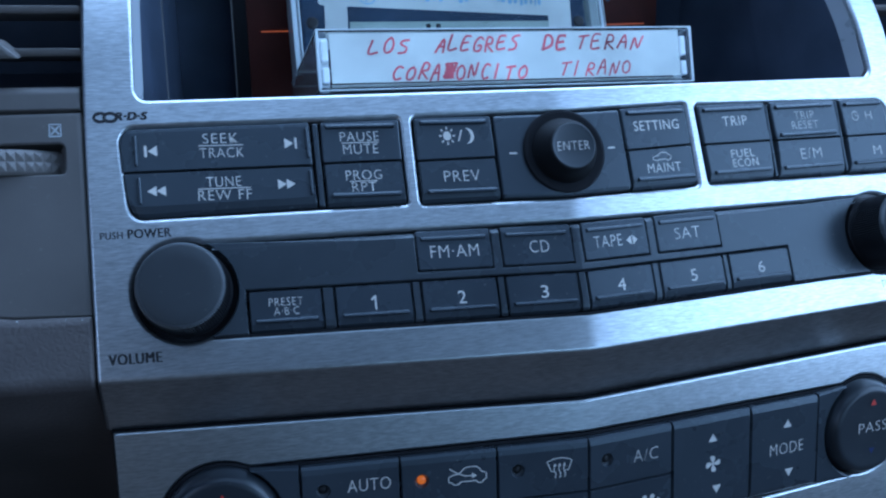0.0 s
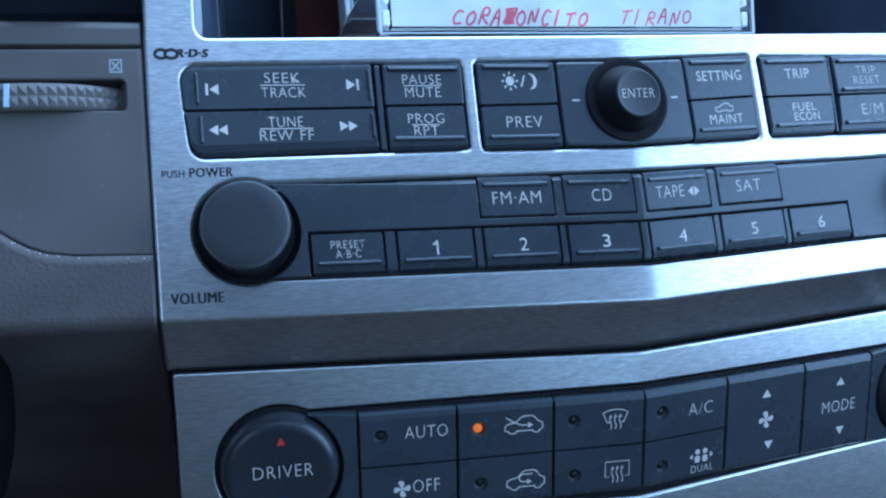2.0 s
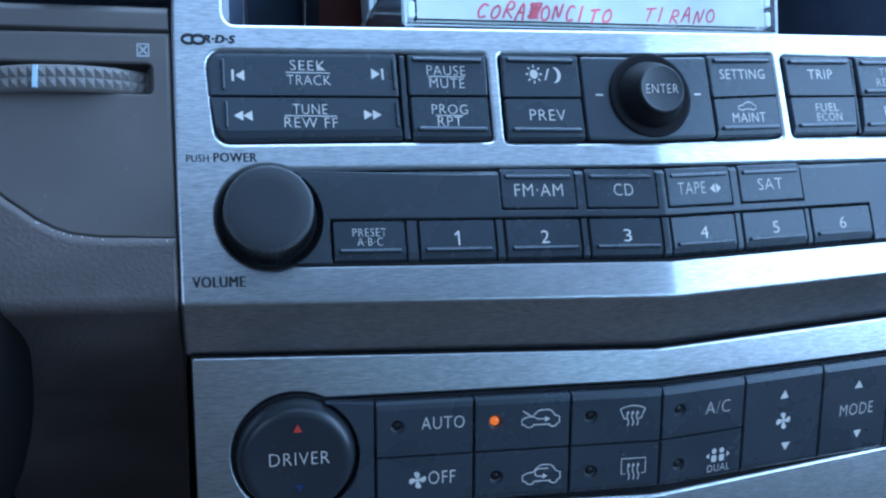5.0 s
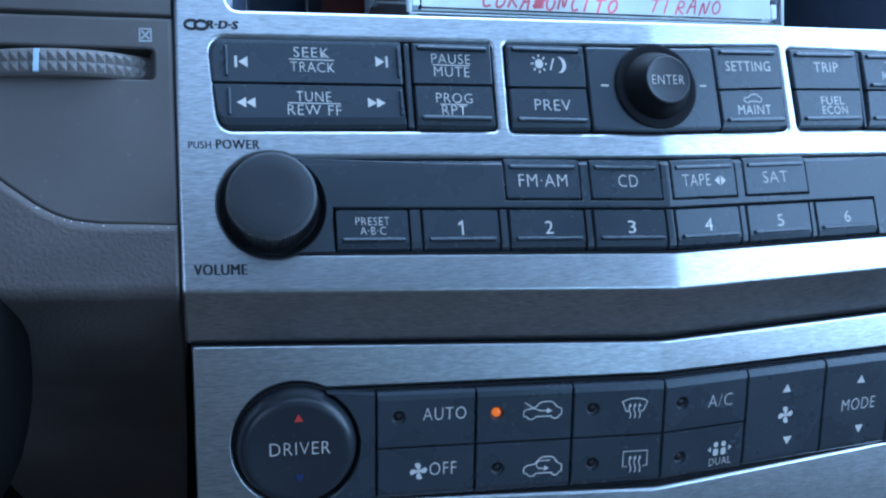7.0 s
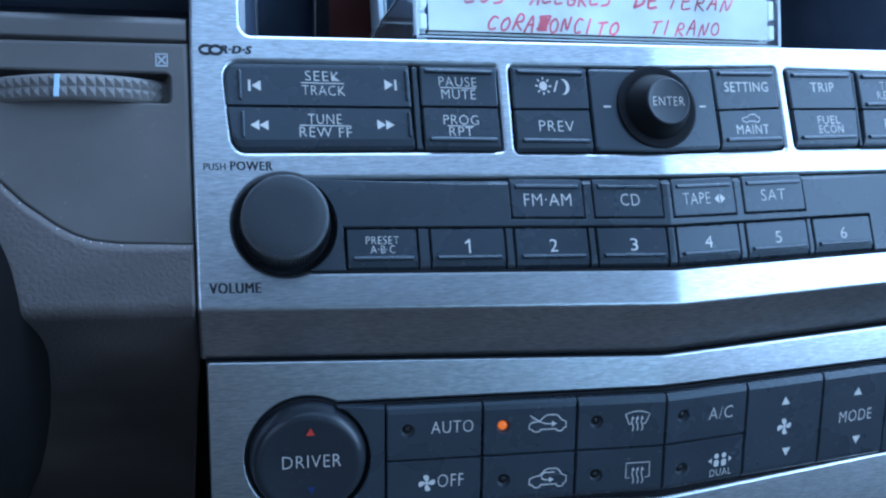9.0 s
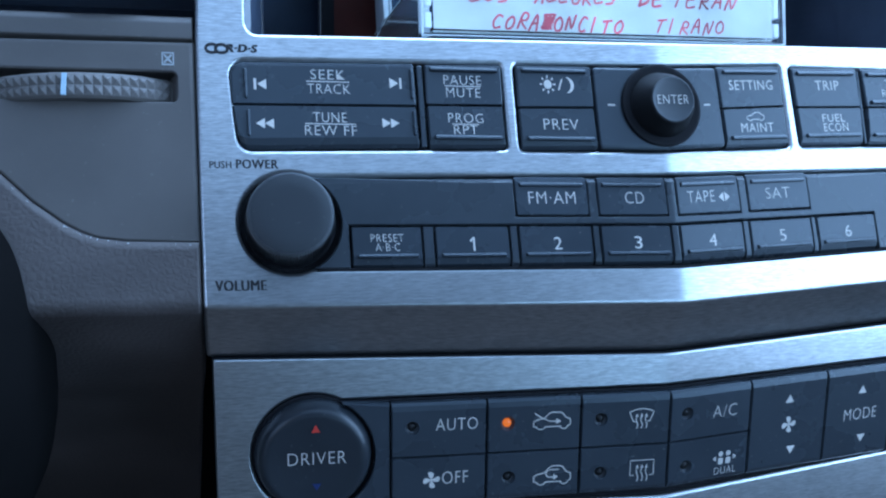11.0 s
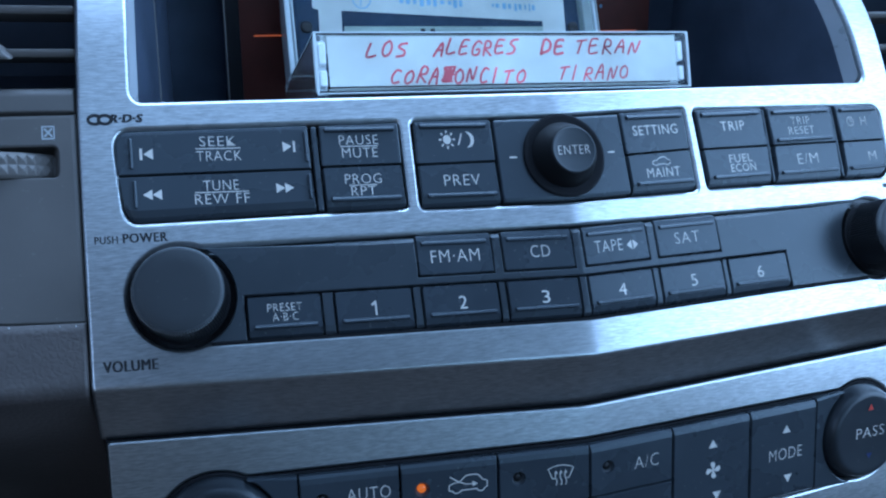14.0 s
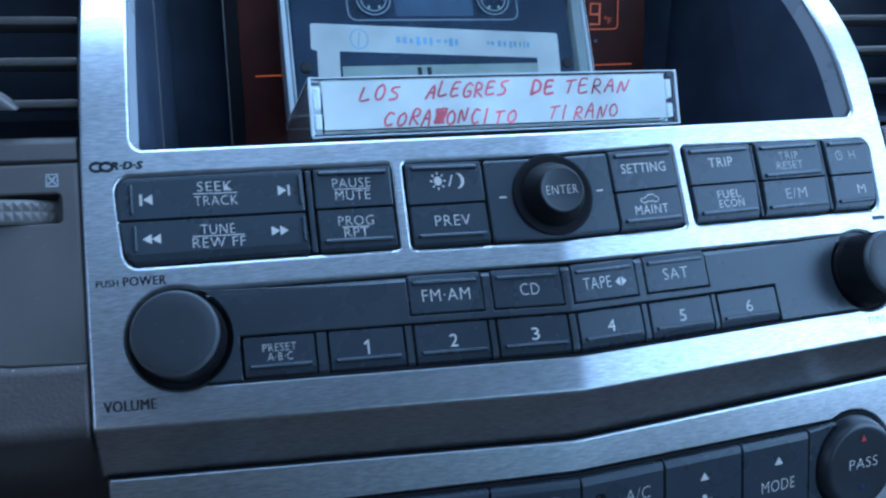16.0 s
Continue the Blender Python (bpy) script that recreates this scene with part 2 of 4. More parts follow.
def disc(x, z, r, steps=48, rz=None):
    return [(x + r * math.cos(2 * math.pi * i / steps), z + (rz or r) * math.sin(2 * math.pi * i / steps)) for i in range(steps)]


def inside(p, loop):
    hit, j = False, len(loop) - 1
    for i in range(len(loop)):
        (xi, yi), (xj, yj) = loop[i], loop[j]
        if (yi > p[1]) != (yj > p[1]) and p[0] < (xj - xi) * (p[1] - yi) / (yj - yi) + xi:
            hit = not hit
        j = i
    return hit


def on_loop(p, loop):
    """Whether a point lies on an outline."""
    for i in range(len(loop)):
        a, b = Vector(loop[i - 1]), Vector(loop[i])
        d = b - a
        u = max(0.0, min(1.0, (p - a).dot(d) / max(d.length_squared, 1e-12)))
        if (a + d * u - p).length < 2e-3:
            return True
    return False


def finish(name, mesh, mat, parent, label):
    mesh.materials.append(mat)
    ob = new(name, mesh)
    if parent:
        ob.parent = parent
    if label:
        ob["label"] = label
    return ob


def untangle(rim, vs, off):
    """Where an easing is wider than a corner's radius, gather the corner's inner points in one."""
    follow = dict(rim.keys())
    left = set(follow)
    while left:
        start = i = min(left)
        chain = []
        while i in left:
            left.discard(i)
            chain.append(i)
            i = follow[i]
        k = len(chain)
        at = [vs[i] - off[i] for i in chain]
        turned_back = [(at[(j + 1) % k] - at[j]).dot(vs[chain[(j + 1) % k]] - vs[chain[j]]) <= 0 for j in range(k)]
        if all(turned_back) or not any(turned_back):
            continue
        first = next(j for j in range(k) if not turned_back[j])
        j = first
        while j < first + k:
            if not turned_back[j % k]:
                j += 1
                continue
            e = j
            while turned_back[e % k]:
                e += 1
            a, b, c, d = at[(j - 1) % k], at[j % k], at[e % k], at[(e + 1) % k]
            u, w = b - a, d - c
            cross = u.x * w.y - u.y * w.x
            meet = a + u * (((c - a).x * w.y - (c - a).y * w.x) / cross) if abs(cross) > 1e-9 else (b + c) / 2
            for q in range(j, e + 1):
                off[chain[q % k]] = vs[chain[q % k]] - meet
            j = e


def sheet(name, loops, face, top, depth, mat, parent=None, label="", bevel=(0.3, 0.3, 0.3), drop=0.3):
    """A slab on a face, from outlines (the first outer, the rest holes): top proud by so much, depth thick, its edge eased.
    bevel: how far the easing reaches in from the sides, the top edge and the bottom edge."""
    from mathutils.geometry import delaunay_2d_cdt
    pts, edges = [], []
    for loop in loops:
        k = len(pts)
        pts += [Vector(p) for p in loop]
        edges += [(k + i, k + (i + 1) % len(loop)) for i in range(len(loop))]
    xs, zs = [p[0] for p in loops[0]], [p[1] for p in loops[0]]
    if min(xs) < -0.01 and max(xs) > 0.01:
        edges.append((len(pts), len(pts) + 1))
        pts += [Vector((0, min(zs) - 1)), Vector((0, max(zs) + 1))]
        for level in (-8, -4, -2.4, -1.3, -0.6, 0.6, 1.3, 2.4, 4, 8) if face.soft else ():
            edges.append((len(pts), len(pts) + 1))
            pts += [Vector((level, min(zs) - 1)), Vector((level, max(zs) + 1))]
    for level in face.levels:
        if min(zs) < level < max(zs):
            stations = [min(xs) - 1] + ([0.0] if min(xs) < 0 < max(xs) else []) + [max(xs) + 1]
            edges += [(len(pts) + i, len(pts) + i + 1) for i in range(len(stations) - 1)]
            pts += [Vector((x, level - (face.lowered(x) if level < -40 else 0))) for x in stations]
    vs, _, tris, *_ = delaunay_2d_cdt(pts, edges, [], 0, 1e-5)
    keep = []
    for t in tris:
        c = ((vs[t[0]].x + vs[t[1]].x + vs[t[2]].x) / 3, (vs[t[0]].y + vs[t[1]].y + vs[t[2]].y) / 3)
        if inside(c, loops[0]) and not any(inside(c, h) for h in loops[1:]):
            a, b, d = (vs[i] for i in t)
            keep.append(t if (b - a).cross(d - a) > 0 else (t[0], t[2], t[1]))
    rim = {}
    for t in keep:
        for i in range(3):
            e = (t[i], t[(i + 1) % 3])
            if (e[1], e[0]) in rim:
                del rim[(e[1], e[0])]
            else:
                rim[e] = True
    push = {}
    for a, b in rim:
        d = (vs[b] - vs[a]).normalized()
        for i in (a, b):
            push.setdefault(i, []).append(Vector((d.y, -d.x)))
    off = {}
    for i, ns in push.items():
        m = sum(ns, Vector((0, 0)))
        m = m / max(0.3, m.dot(ns[0])) if m.length > 1e-6 else ns[0]
        if len(loops) > 1 and not on_loop(vs[i], loops[0]):
            off[i] = m * min(bevel)
            continue
        off[i] = Vector((m.x * bevel[0], m.y * (bevel[1] if m.y > 0 else bevel[2])))
    used = sorted({i for t in keep for i in t})
    index = {i: k for k, i in enumerate(used)}
    untangle(rim, vs, off)
    flat = [(vs[i] - off[i]) if i in off else vs[i] for i in used]
    verts = [face(p.x, p.y, top) for p in flat]
    uv = [tuple(p) for p in flat]
    faces = [tuple(index[i] for i in t) for t in keep]
    plain = len(faces)
    rows = [index]
    for share, down in ((0.35, 0.35 * drop), (0.0, drop), (0.0, depth)):
        row = {}
        for i in off:
            p = vs[i] - off[i] * share
            row[i] = len(verts)
            verts.append(face(p.x, p.y, top - down))
            uv.append(tuple(p))
        for a, b in rim:
            faces.append((rows[-1][b], rows[-1][a], row[a], row[b]))
        rows.append(row)
    mesh = bpy.data.meshes.new(name)
    mesh.from_pydata(verts, [], faces)
    layer = mesh.uv_layers.new(name="grain")
    for loop in mesh.loops:
        layer.data[loop.index].uv = (uv[loop.vertex_index][0] * 0.01, uv[loop.vertex_index][1] * 0.01)
    mesh.polygons.foreach_set("use_smooth", [True] * len(mesh.polygons))
    mesh.update()
    # each band of the eased edge is smooth along its length; bands meet softly on soft faces, crisply on the rest
    band = lambda p: (p.index - plain) // len(rim)
    meet = {}
    for p in mesh.polygons:
        if p.index >= plain:
            for v in p.vertices:
                meet.setdefault((band(p), v), []).append((p.normal.copy(), p.area))

    def along(k, v, own):
        total = sum((n * w for n, w in meet.get((k, v), ()) if n.dot(own) > 0.6), Vector())
        return total.normalized() if total.length > 1e-12 else own

    normals = [None] * len(mesh.loops)
    for p in mesh.polygons:
        for k in p.loop_indices:
            v = mesh.loops[k].vertex_index
            x, z = uv[v]
            if p.index < plain:
                normals[k] = (face(x, z, top + 1) - face(x, z, top)).normalized() if face.soft else p.normal.copy()
                continue
            normal = along(band(p), v, p.normal)
            if face.soft and band(p) == 0 and v < len(used):
                normal = (face(x, z, top + 1) - face(x, z, top)).normalized()
            elif face.soft and band(p) < 2 and v >= len(used):
                normal = (normal + along(1 - band(p), v, p.normal)).normalized()
            normals[k] = normal
    mesh.normals_split_custom_set(normals)
    return finish(name, mesh, mat, parent, label)


def ribbons(name, strokes, width, face, n, mat, parent, label="", closed=False):
    """Pen or print lines: each stroke is a list of (x, z), drawn as a flat band with round-ish joints."""
    verts, faces = [], []
    for s in strokes:
        p = [Vector(q) for q in s]
        k = len(p)
        base = len(verts)
        for i in range(k):
            a, b = p[max(i - 1, 0)], p[min(i + 1, k - 1)]
            d = b - a
            d = d.normalized() if d.length > 1e-6 else Vector((1, 0))
            q = p[i] - d * width * 0.4 if i == 0 else p[i] + d * width * 0.4 if i == k - 1 else p[i]
            w = Vector((-d.y, d.x)) * width / 2
            for e in (q + w, q - w):
                verts.append(face(e.x, e.y, n))
        faces += [(base + 2 * i, base + 2 * i + 1, base + 2 * i + 3, base + 2 * i + 2) for i in range(k - 1)]
    mesh = bpy.data.meshes.new(name)
    mesh.from_pydata(verts, [], faces)
    return finish(name, mesh, mat, parent, label)


def plates(name, loops, face, n, mat, parent, label=""):
    """Small printed shapes, each loop a filled outline lying on the face."""
    verts, faces = [], []
    for loop in loops:
        base = len(verts)
        verts += [face(x, z, n) for x, z in loop]
        faces.append(tuple(range(base, base + len(loop))))
    mesh = bpy.data.meshes.new(name)
    mesh.from_pydata(verts, [], faces)
    return finish(name, mesh, mat, parent, label)


def lettering(text, x, z, wide, high, face, n, mat, parent, bold=-0.014, name="lettering", lean=0.0):
    """Words in the built-in font, fitted to their width and height about a centre on the face."""
    font = bpy.data.curves.new("words", "FONT")
    font.body, font.resolution_u, font.offset, font.space_character = text, 3, bold, 1.1
    ob = bpy.data.objects.new("words", font)
    scene.collection.objects.link(ob)
    mesh = bpy.data.meshes.new_from_object(ob.evaluated_get(bpy.context.evaluated_depsgraph_get()))
    bpy.data.objects.remove(ob)
    bpy.data.curves.remove(font)
    xs, ys = [v.co.x for v in mesh.vertices], [v.co.y for v in mesh.vertices]
    x0, x1, y0, y1 = min(xs), max(xs), min(ys), max(ys)
    for v in mesh.vertices:
        u, w = (v.co.x - x0) / (x1 - x0) - 0.5, (v.co.y - y0) / (y1 - y0) - 0.5
        v.co = face(x + u * wide + lean * w * high, z + w * high, n)
    mesh.materials.clear()
    return finish(name, mesh, mat, parent, "")


def turned(name, profile, origin, axis, mat, parent=None, label="", steps=64, ribs=0, rib_depth=0.0, rib_rows=()):
    """A turned shape: profile of (radius, height) in millimetres about an axis; ribs knurl the rows named."""
    axis = axis.normalized()
    u = axis.orthogonal().normalized()
    w = axis.cross(u)
    verts, faces = [], []
    for k, (r, h) in enumerate(profile):
        for i in range(steps):
            a = 2 * math.pi * i / steps
            rr = r + (rib_depth if k in rib_rows and ribs and i % 2 else 0)
            verts.append(origin + (u * math.cos(a) * rr + w * math.sin(a) * rr + axis * h) * 0.001)
    for k in range(len(profile) - 1):
        for i in range(steps):
            j = (i + 1) % steps
            faces.append((k * steps + i, k * steps + j, (k + 1) * steps + j, (k + 1) * steps + i))
    faces.append(tuple((len(profile) - 1) * steps + i for i in range(steps)))
    mesh = bpy.data.meshes.new(name)
    mesh.from_pydata(verts, [], faces)
    for p in mesh.polygons:
        p.use_smooth = p.index < len(faces) - 1 and not ribs
    return finish(name, mesh, mat, parent, label)


def prism(name, corners, mat, parent=None, label="", ease=0.0):
    """A solid from eight corners in metres: four of one side, then the four facing them."""
    bm = bmesh.new()
    v = [bm.verts.new(c) for c in corners]
    for f in ((0, 1, 2, 3), (7, 6, 5, 4), (0, 4, 5, 1), (1, 5, 6, 2), (2, 6, 7, 3), (3, 7, 4, 0)):
        bm.faces.new([v[i] for i in f])
    bmesh.ops.recalc_face_normals(bm, faces=bm.faces)
    if ease:
        bmesh.ops.bevel(bm, geom=bm.edges[:], offset=ease * 0.001, segments=2, profile=0.5, affect="EDGES")
    mesh = bpy.data.meshes.new(name)
    bm.to_mesh(mesh)
    bm.free()
    return finish(name, mesh, mat, parent, label)


def block(name, x0, x1, y0, y1, z0, z1, mat, parent=None, label="", ease=0.0, turn=None):
    c = [Vector(p) * 0.001 for p in ((x0, y0, z0), (x1, y0, z0), (x1, y1, z0), (x0, y1, z0), (x0, y0, z1), (x1, y0, z1), (x1, y1, z1), (x0, y1, z1))]
    return prism(name, [turn @ p for p in c] if turn else c, mat, parent, label, ease)


def arc(x, z, r, a0, a1, steps=10, rz=None):
    return [(x + r * math.cos(radians(a0 + (a1 - a0) * i / steps)), z + (rz or r) * math.sin(radians(a0 + (a1 - a0) * i / steps))) for i in range(steps + 1)]


def triangle(x, z, w, h, way):
    """An arrowhead; way: u, d, l or r."""
    s = {"u": ((-w, -h), (w, -h), (0, h)), "d": ((-w, h), (0, -h), (w, h)), "l": ((w, -h), (w, h), (-w, 0)), "r": ((-w, -h), (w, 0), (-w, h))}[way]
    return [(x + a / 2, z + b / 2) for a, b in s]


# ---- upper bezel ----
OPENING = rounded([(-105.6, 11.0), (0, 12.4), (107.4, 12.0), (104.0, 76), (-104.2, 76)], (2.6, 0, 2.6, 5, 5))
CLUSTERS = (
    rounded([(-108.2, -14.2), (-42.3, -13.3), (-42.3, 6.0), (-109.8, 5.0)], (3.2, 1.2, 1.2, 3.2)),
    rounded([(-39.4, -13.6), (0, -13.4), (39.4, -13.3), (39.4, 7.3), (0, 6.8), (-39.2, 6.1)], (1.2, 0, 1.2, 1.2, 0, 1.2)),
    rounded([(42.6, -13.1), (108.4, -14.0), (110.2, 5.6), (42.4, 6.8)], (1.2, 3.2, 3.2, 1.2)),
)
KNOB_X, KNOB_Z = 97.0, -29.1


def strip_outline(grow=0.0):
    left = arc(-KNOB_X, KNOB_Z, 12.0 + grow, 67, 293, 32, 10.26 + grow)
    right = arc(KNOB_X, KNOB_Z, 12.0 + grow, -113, 113, 32, 10.26 + grow)
    return left + [(0, -39.0 - grow)] + right + [(0, -18.6 + grow)]


radio_unit = new("car_radio")
tagged(radio_unit, "car radio with a brushed aluminium faceplate and charcoal buttons", "car radio")
bezel = sheet("faceplate", [rounded([(-117.4, -61.7), (0, -64.1), (117.4, -62.0), (117.4, 9), (115.5, 88), (-115.5, 88), (-117.4, 9)], (0.8, 0, 0.8, 0, 8, 8, 0)), OPENING, *CLUSTERS, strip_outline()],
              UPPER, 1.0, 3.0, ALUMINIUM, radio_unit, "brushed aluminium faceplate with a folded lower band", bevel=(0.95, 0.95, 0.95), drop=0.7)
for dx in (-0.06, 0.06):
    lettering("PUSH", -112.5 + dx, -17.2, 4.9, 1.5, UPPER, 1.05 + dx / 9, BLACK_PRINT, bezel, bold=0.0)
for dx in (-0.09, 0.09):
    lettering("POWER", -104.1 + dx, -17.0, 9.6, 1.9, UPPER, 1.05 + dx / 9, BLACK_PRINT, bezel, bold=0.006)
for dx in (-0.16, 0.0, 0.16):
    lettering("VOLUME", -108.9 + dx, -41.7, 11.3, 2.1, UPPER, 1.05 + dx / 9, BLACK_PRINT, bezel, bold=-0.004)
lettering("TUNE", 97.2, -41.9, 6.6, 1.8, UPPER, 1.05, BLACK_PRINT, bezel)
plates("print_bar", [box(104.6, 109.6, -16.7, -15.6, 0.3, 2)], UPPER, 1.05, BLACK_PRINT, bezel)
ribbons("disc_mark", [arc(-113.5, 7.4, 1.45, 35, 325, 16, 0.9), arc(-111.3, 7.4, 1.4, 0, 360, 20, 0.9)], 0.72, UPPER, 1.05, BLACK_PRINT, bezel)
for dx in (-0.13, 0.13):
    lettering("R·D·S", -106.5 + dx, 7.6, 7.0, 1.8, UPPER, 1.05 + dx / 9, BLACK_PRINT, bezel, bold=0.03, lean=0.25)

# ---- button clusters ----


def button(parent, outline, face=PLAIN, top=1.35, bevel=(0.3, 0.35, 0.3), drop=0.5, label="", mat=None):
    return sheet("button", [outline], face, top, 2.7, mat or BUTTON, parent, label, bevel, drop)


def ridge(parent, x0, x1, z, face=PLAIN, n=2.2, high=1.05):
    return sheet("ridge", [box(x0, x1, z - high / 2, z + high / 2, 0.3, 2)], face, n, 0.8, BUTTON, parent, "", (0.3, 0.55, 0.15), 0.6)


def upright(parent, x, z0, z1):
    return sheet("ridge", [box(x - 0.45, x + 0.45, z0, z1, 0.3, 2)], PLAIN, 2.0, 0.9, BUTTON, parent, "", (0.35, 0.3, 0.3), 0.5)


def backing(outline, face, unit, n=-1.2):
    sheet("backing", [outline], face, n, 1.5, RECESS, unit, "black recess behind the buttons")
    return unit


GLYPH = 1.41
seek = backing(CLUSTERS[0], PLAIN, radio_unit)
b = button(seek, rounded([(-109.3, -4.3), (-65.0, -3.9), (-65.0, 5.4), (-109.6, 4.7)], (0.4, 0.4, 0.5, 3.0)), bevel=(0.5, 0.9, 0.1))
upright(b, -106.0, -3.2, 3.2)
upright(b, -65.9, -2.6, 4.0)
lettering("SEEK", -86.4, 2.3, 8.3, 2.1, PLAIN, GLYPH, PRINT, b)
lettering("TRACK", -86.3, -0.8, 10.3, 2.1, PLAIN, GLYPH, PRINT, b)
plates("print_rule", [box(-91.6, -81.2, 0.66, 0.86, 0)], PLAIN, GLYPH, PRINT, b)
plates("skip_mark", [box(-104.1, -103.5, -1.3, 1.1, 0), triangle(-102.2, -0.1, 2.1, 2.3, "l")], PLAIN, GLYPH, PRINT, b)
plates("skip_mark", [box(-68.9, -68.4, -0.4, 2.0, 0), triangle(-70.3, 0.8, 2.1, 2.3, "r")], PLAIN, GLYPH, PRINT, b)
b = button(seek, rounded([(-108.0, -13.8), (-64.6, -13.0), (-65.0, -4.3), (-109.3, -4.7)], (3.0, 0.5, 0.4, 0.4)), bevel=(0.5, 0.1, 2.1), drop=1.6)
upright(b, -105.6, -11.2, -5.6)
upright(b, -65.8, -10.6, -5.2)
lettering("TUNE", -86.4, -7.0, 8.0, 2.1, PLAIN, GLYPH, PRINT, b)
lettering("REW FF", -86.3, -9.8, 12.4, 2.1, PLAIN, GLYPH, PRINT, b)
plates("print_rule", [box(-92.4, -80.2, -8.5, -8.3, 0)], PLAIN, GLYPH, PRINT, b)
plates("wind_mark", [triangle(-102.9, -8.5, 2.1, 2.1, "l"), triangle(-100.8, -8.5, 2.1, 2.1, "l")], PLAIN, GLYPH, PRINT, b)
plates("wind_mark", [triangle(-72.7, -8.0, 2.1, 2.1, "r"), triangle(-70.6, -8.0, 2.1, 2.1, "r")], PLAIN, GLYPH, PRINT, b)
sheet("divider", [box(-64.3, -62.9, -13.0, 5.2, 0.3)], PLAIN, 0.8, 2.0, BUTTON, seek)
b = button(seek, rounded([(-62.5, -3.6), (-42.8, -3.4), (-42.6, 5.7), (-62.3, 5.3)], 0.5), bevel=(0.45, 0.8, 0.1))
ridge(b, -61.2, -43.8, 4.2)
lettering("PAUSE", -52.9, 1.9, 9.6, 2.1, PLAIN, GLYPH, PRINT, b)
lettering("MUTE", -52.9, -0.9, 8.7, 2.1, PLAIN, GLYPH, PRINT, b)
plates("print_rule", [box(-57.5, -48.3, 0.42, 0.62, 0)], PLAIN, GLYPH, PRINT, b)
b = button(seek, rounded([(-62.4, -13.1), (-42.7, -12.9), (-42.8, -3.8), (-62.5, -4.0)], 0.5), bevel=(0.45, 0.1, 2.1), drop=1.6)
ridge(b, -61.0, -43.9, -10.9)
lettering("PROG", -52.8, -6.6, 8.9, 2.1, PLAIN, GLYPH, PRINT, b)
lettering("RPT", -53.0, -9.2, 6.0, 2.0, PLAIN, GLYPH, PRINT, b)
plates("print_rule", [box(-56.4, -49.6, -8.05, -7.85, 0)], PLAIN, GLYPH, PRINT, b)

centre = backing(CLUSTERS[1], PLAIN, radio_unit)
b = button(centre, rounded([(-38.9, -3.7), (-18.6, -3.4), (-18.6, 6.0), (-38.7, 5.8)], 0.5), bevel=(0.45, 0.8, 0.1))
ridge(b, -37.4, -20.0, 4.6)
plates("sun_mark", [disc(-30.6, 1.5, 1.05, 20)] + [[(-30.6 + r * math.cos(a + e), 1.5 + r * math.sin(a + e)) for r, e in ((1.45, -0.13), (2.1, -0.09), (2.1, 0.09), (1.45, 0.13))] for a in [i * math.pi / 4 for i in range(8)]], PLAIN, GLYPH, PRINT, b)
plates("slash_mark", [[(-28.0, 0.2), (-27.6, 0.2), (-26.5, 2.8), (-26.9, 2.8)]], PLAIN, GLYPH, PRINT, b)
plates("moon_mark", [arc(-25.4, 1.4, 1.8, -100, 100, 14) + arc(-26.4, 1.4, 1.9, 68, -68, 12)], PLAIN, GLYPH, PRINT, b)
b = button(centre, rounded([(-38.9, -13.2), (-18.4, -12.9), (-18.6, -3.8), (-38.9, -4.1)], 0.5), bevel=(0.45, 0.1, 2.1), drop=1.6)
ridge(b, -37.4, -19.6, -10.9)
lettering("PREV", -28.1, -7.6, 9.2, 2.4, PLAIN, GLYPH, PRINT, b)
b = button(centre, rounded([(18.5, -3.4), (38.9, -3.0), (38.9, 6.9), (18.3, 6.5)], 0.5), bevel=(0.45, 0.8, 0.1))
ridge(b, 20.0, 37.6, 5.2)
lettering("SETTING", 28.7, 2.0, 14.2, 2.4, PLAIN, GLYPH, PRINT, b, bold=0.006)
b = button(centre, rounded([(18.7, -12.9), (39.0, -12.8), (38.9, -3.4), (18.5, -3.8)], 0.5), bevel=(0.45, 0.1, 2.1), drop=1.6)
ridge(b, 20.2, 37.8, -10.7)
lettering("MAINT", 29.0, -8.3, 10.4, 2.2, PLAIN, GLYPH, PRINT, b, bold=-0.004)


def car_side(x, z, w, h):
    """Strokes of a car seen from the side, with two wheel arches."""
    p = [(-0.5, -0.28), (-0.5, 0.0), (-0.40, 0.10), (-0.22, 0.16), (-0.08, 0.44), (0.0, 0.5), (0.2, 0.5), (0.28, 0.44), (0.38, 0.18), (0.5, 0.08), (0.5, -0.25), (0.42, -0.32)]
    q = [(0.24, -0.32), (-0.18, -0.32)]
    at = lambda s: [(x + a * w, z + c * h) for a, c in s]
    return [at(p), at(q), arc(x - 0.30 * w, z - 0.32 * h, 0.11 * w, 180, 360, 8, 0.14 * h), arc(x + 0.33 * w, z - 0.32 * h, 0.10 * w, 180, 360, 8, 0.14 * h), at([(-0.5, -0.28), (-0.41, -0.32)])]


ribbons("car_mark", car_side(28.8, -5.7, 5.6, 2.0), 0.22, PLAIN, GLYPH, PRINT, b)
mid = sheet("knob_surround", [rounded([(-18.1, -12.9), (0, -12.9), (18.2, -12.7), (18.0, 6.4), (0, 6.2), (-18.1, 6.0)], (1.0, 0, 1.0, 1.0, 0, 1.0)), disc(0, -2.7, 8.6, 48, 7.4)], PLAIN, 1.35, 2.6, BUTTON, centre, "", (0.4, 0.7, 0.8), 0.7)
plates("print_rule", [box(-14.9, -12.9, -3.1, -2.7, 0)], PLAIN, GLYPH, PRINT, mid)
plates("print_rule", [box(12.9, 14.9, -2.9, -2.5, 0)], PLAIN, GLYPH, PRINT, mid)
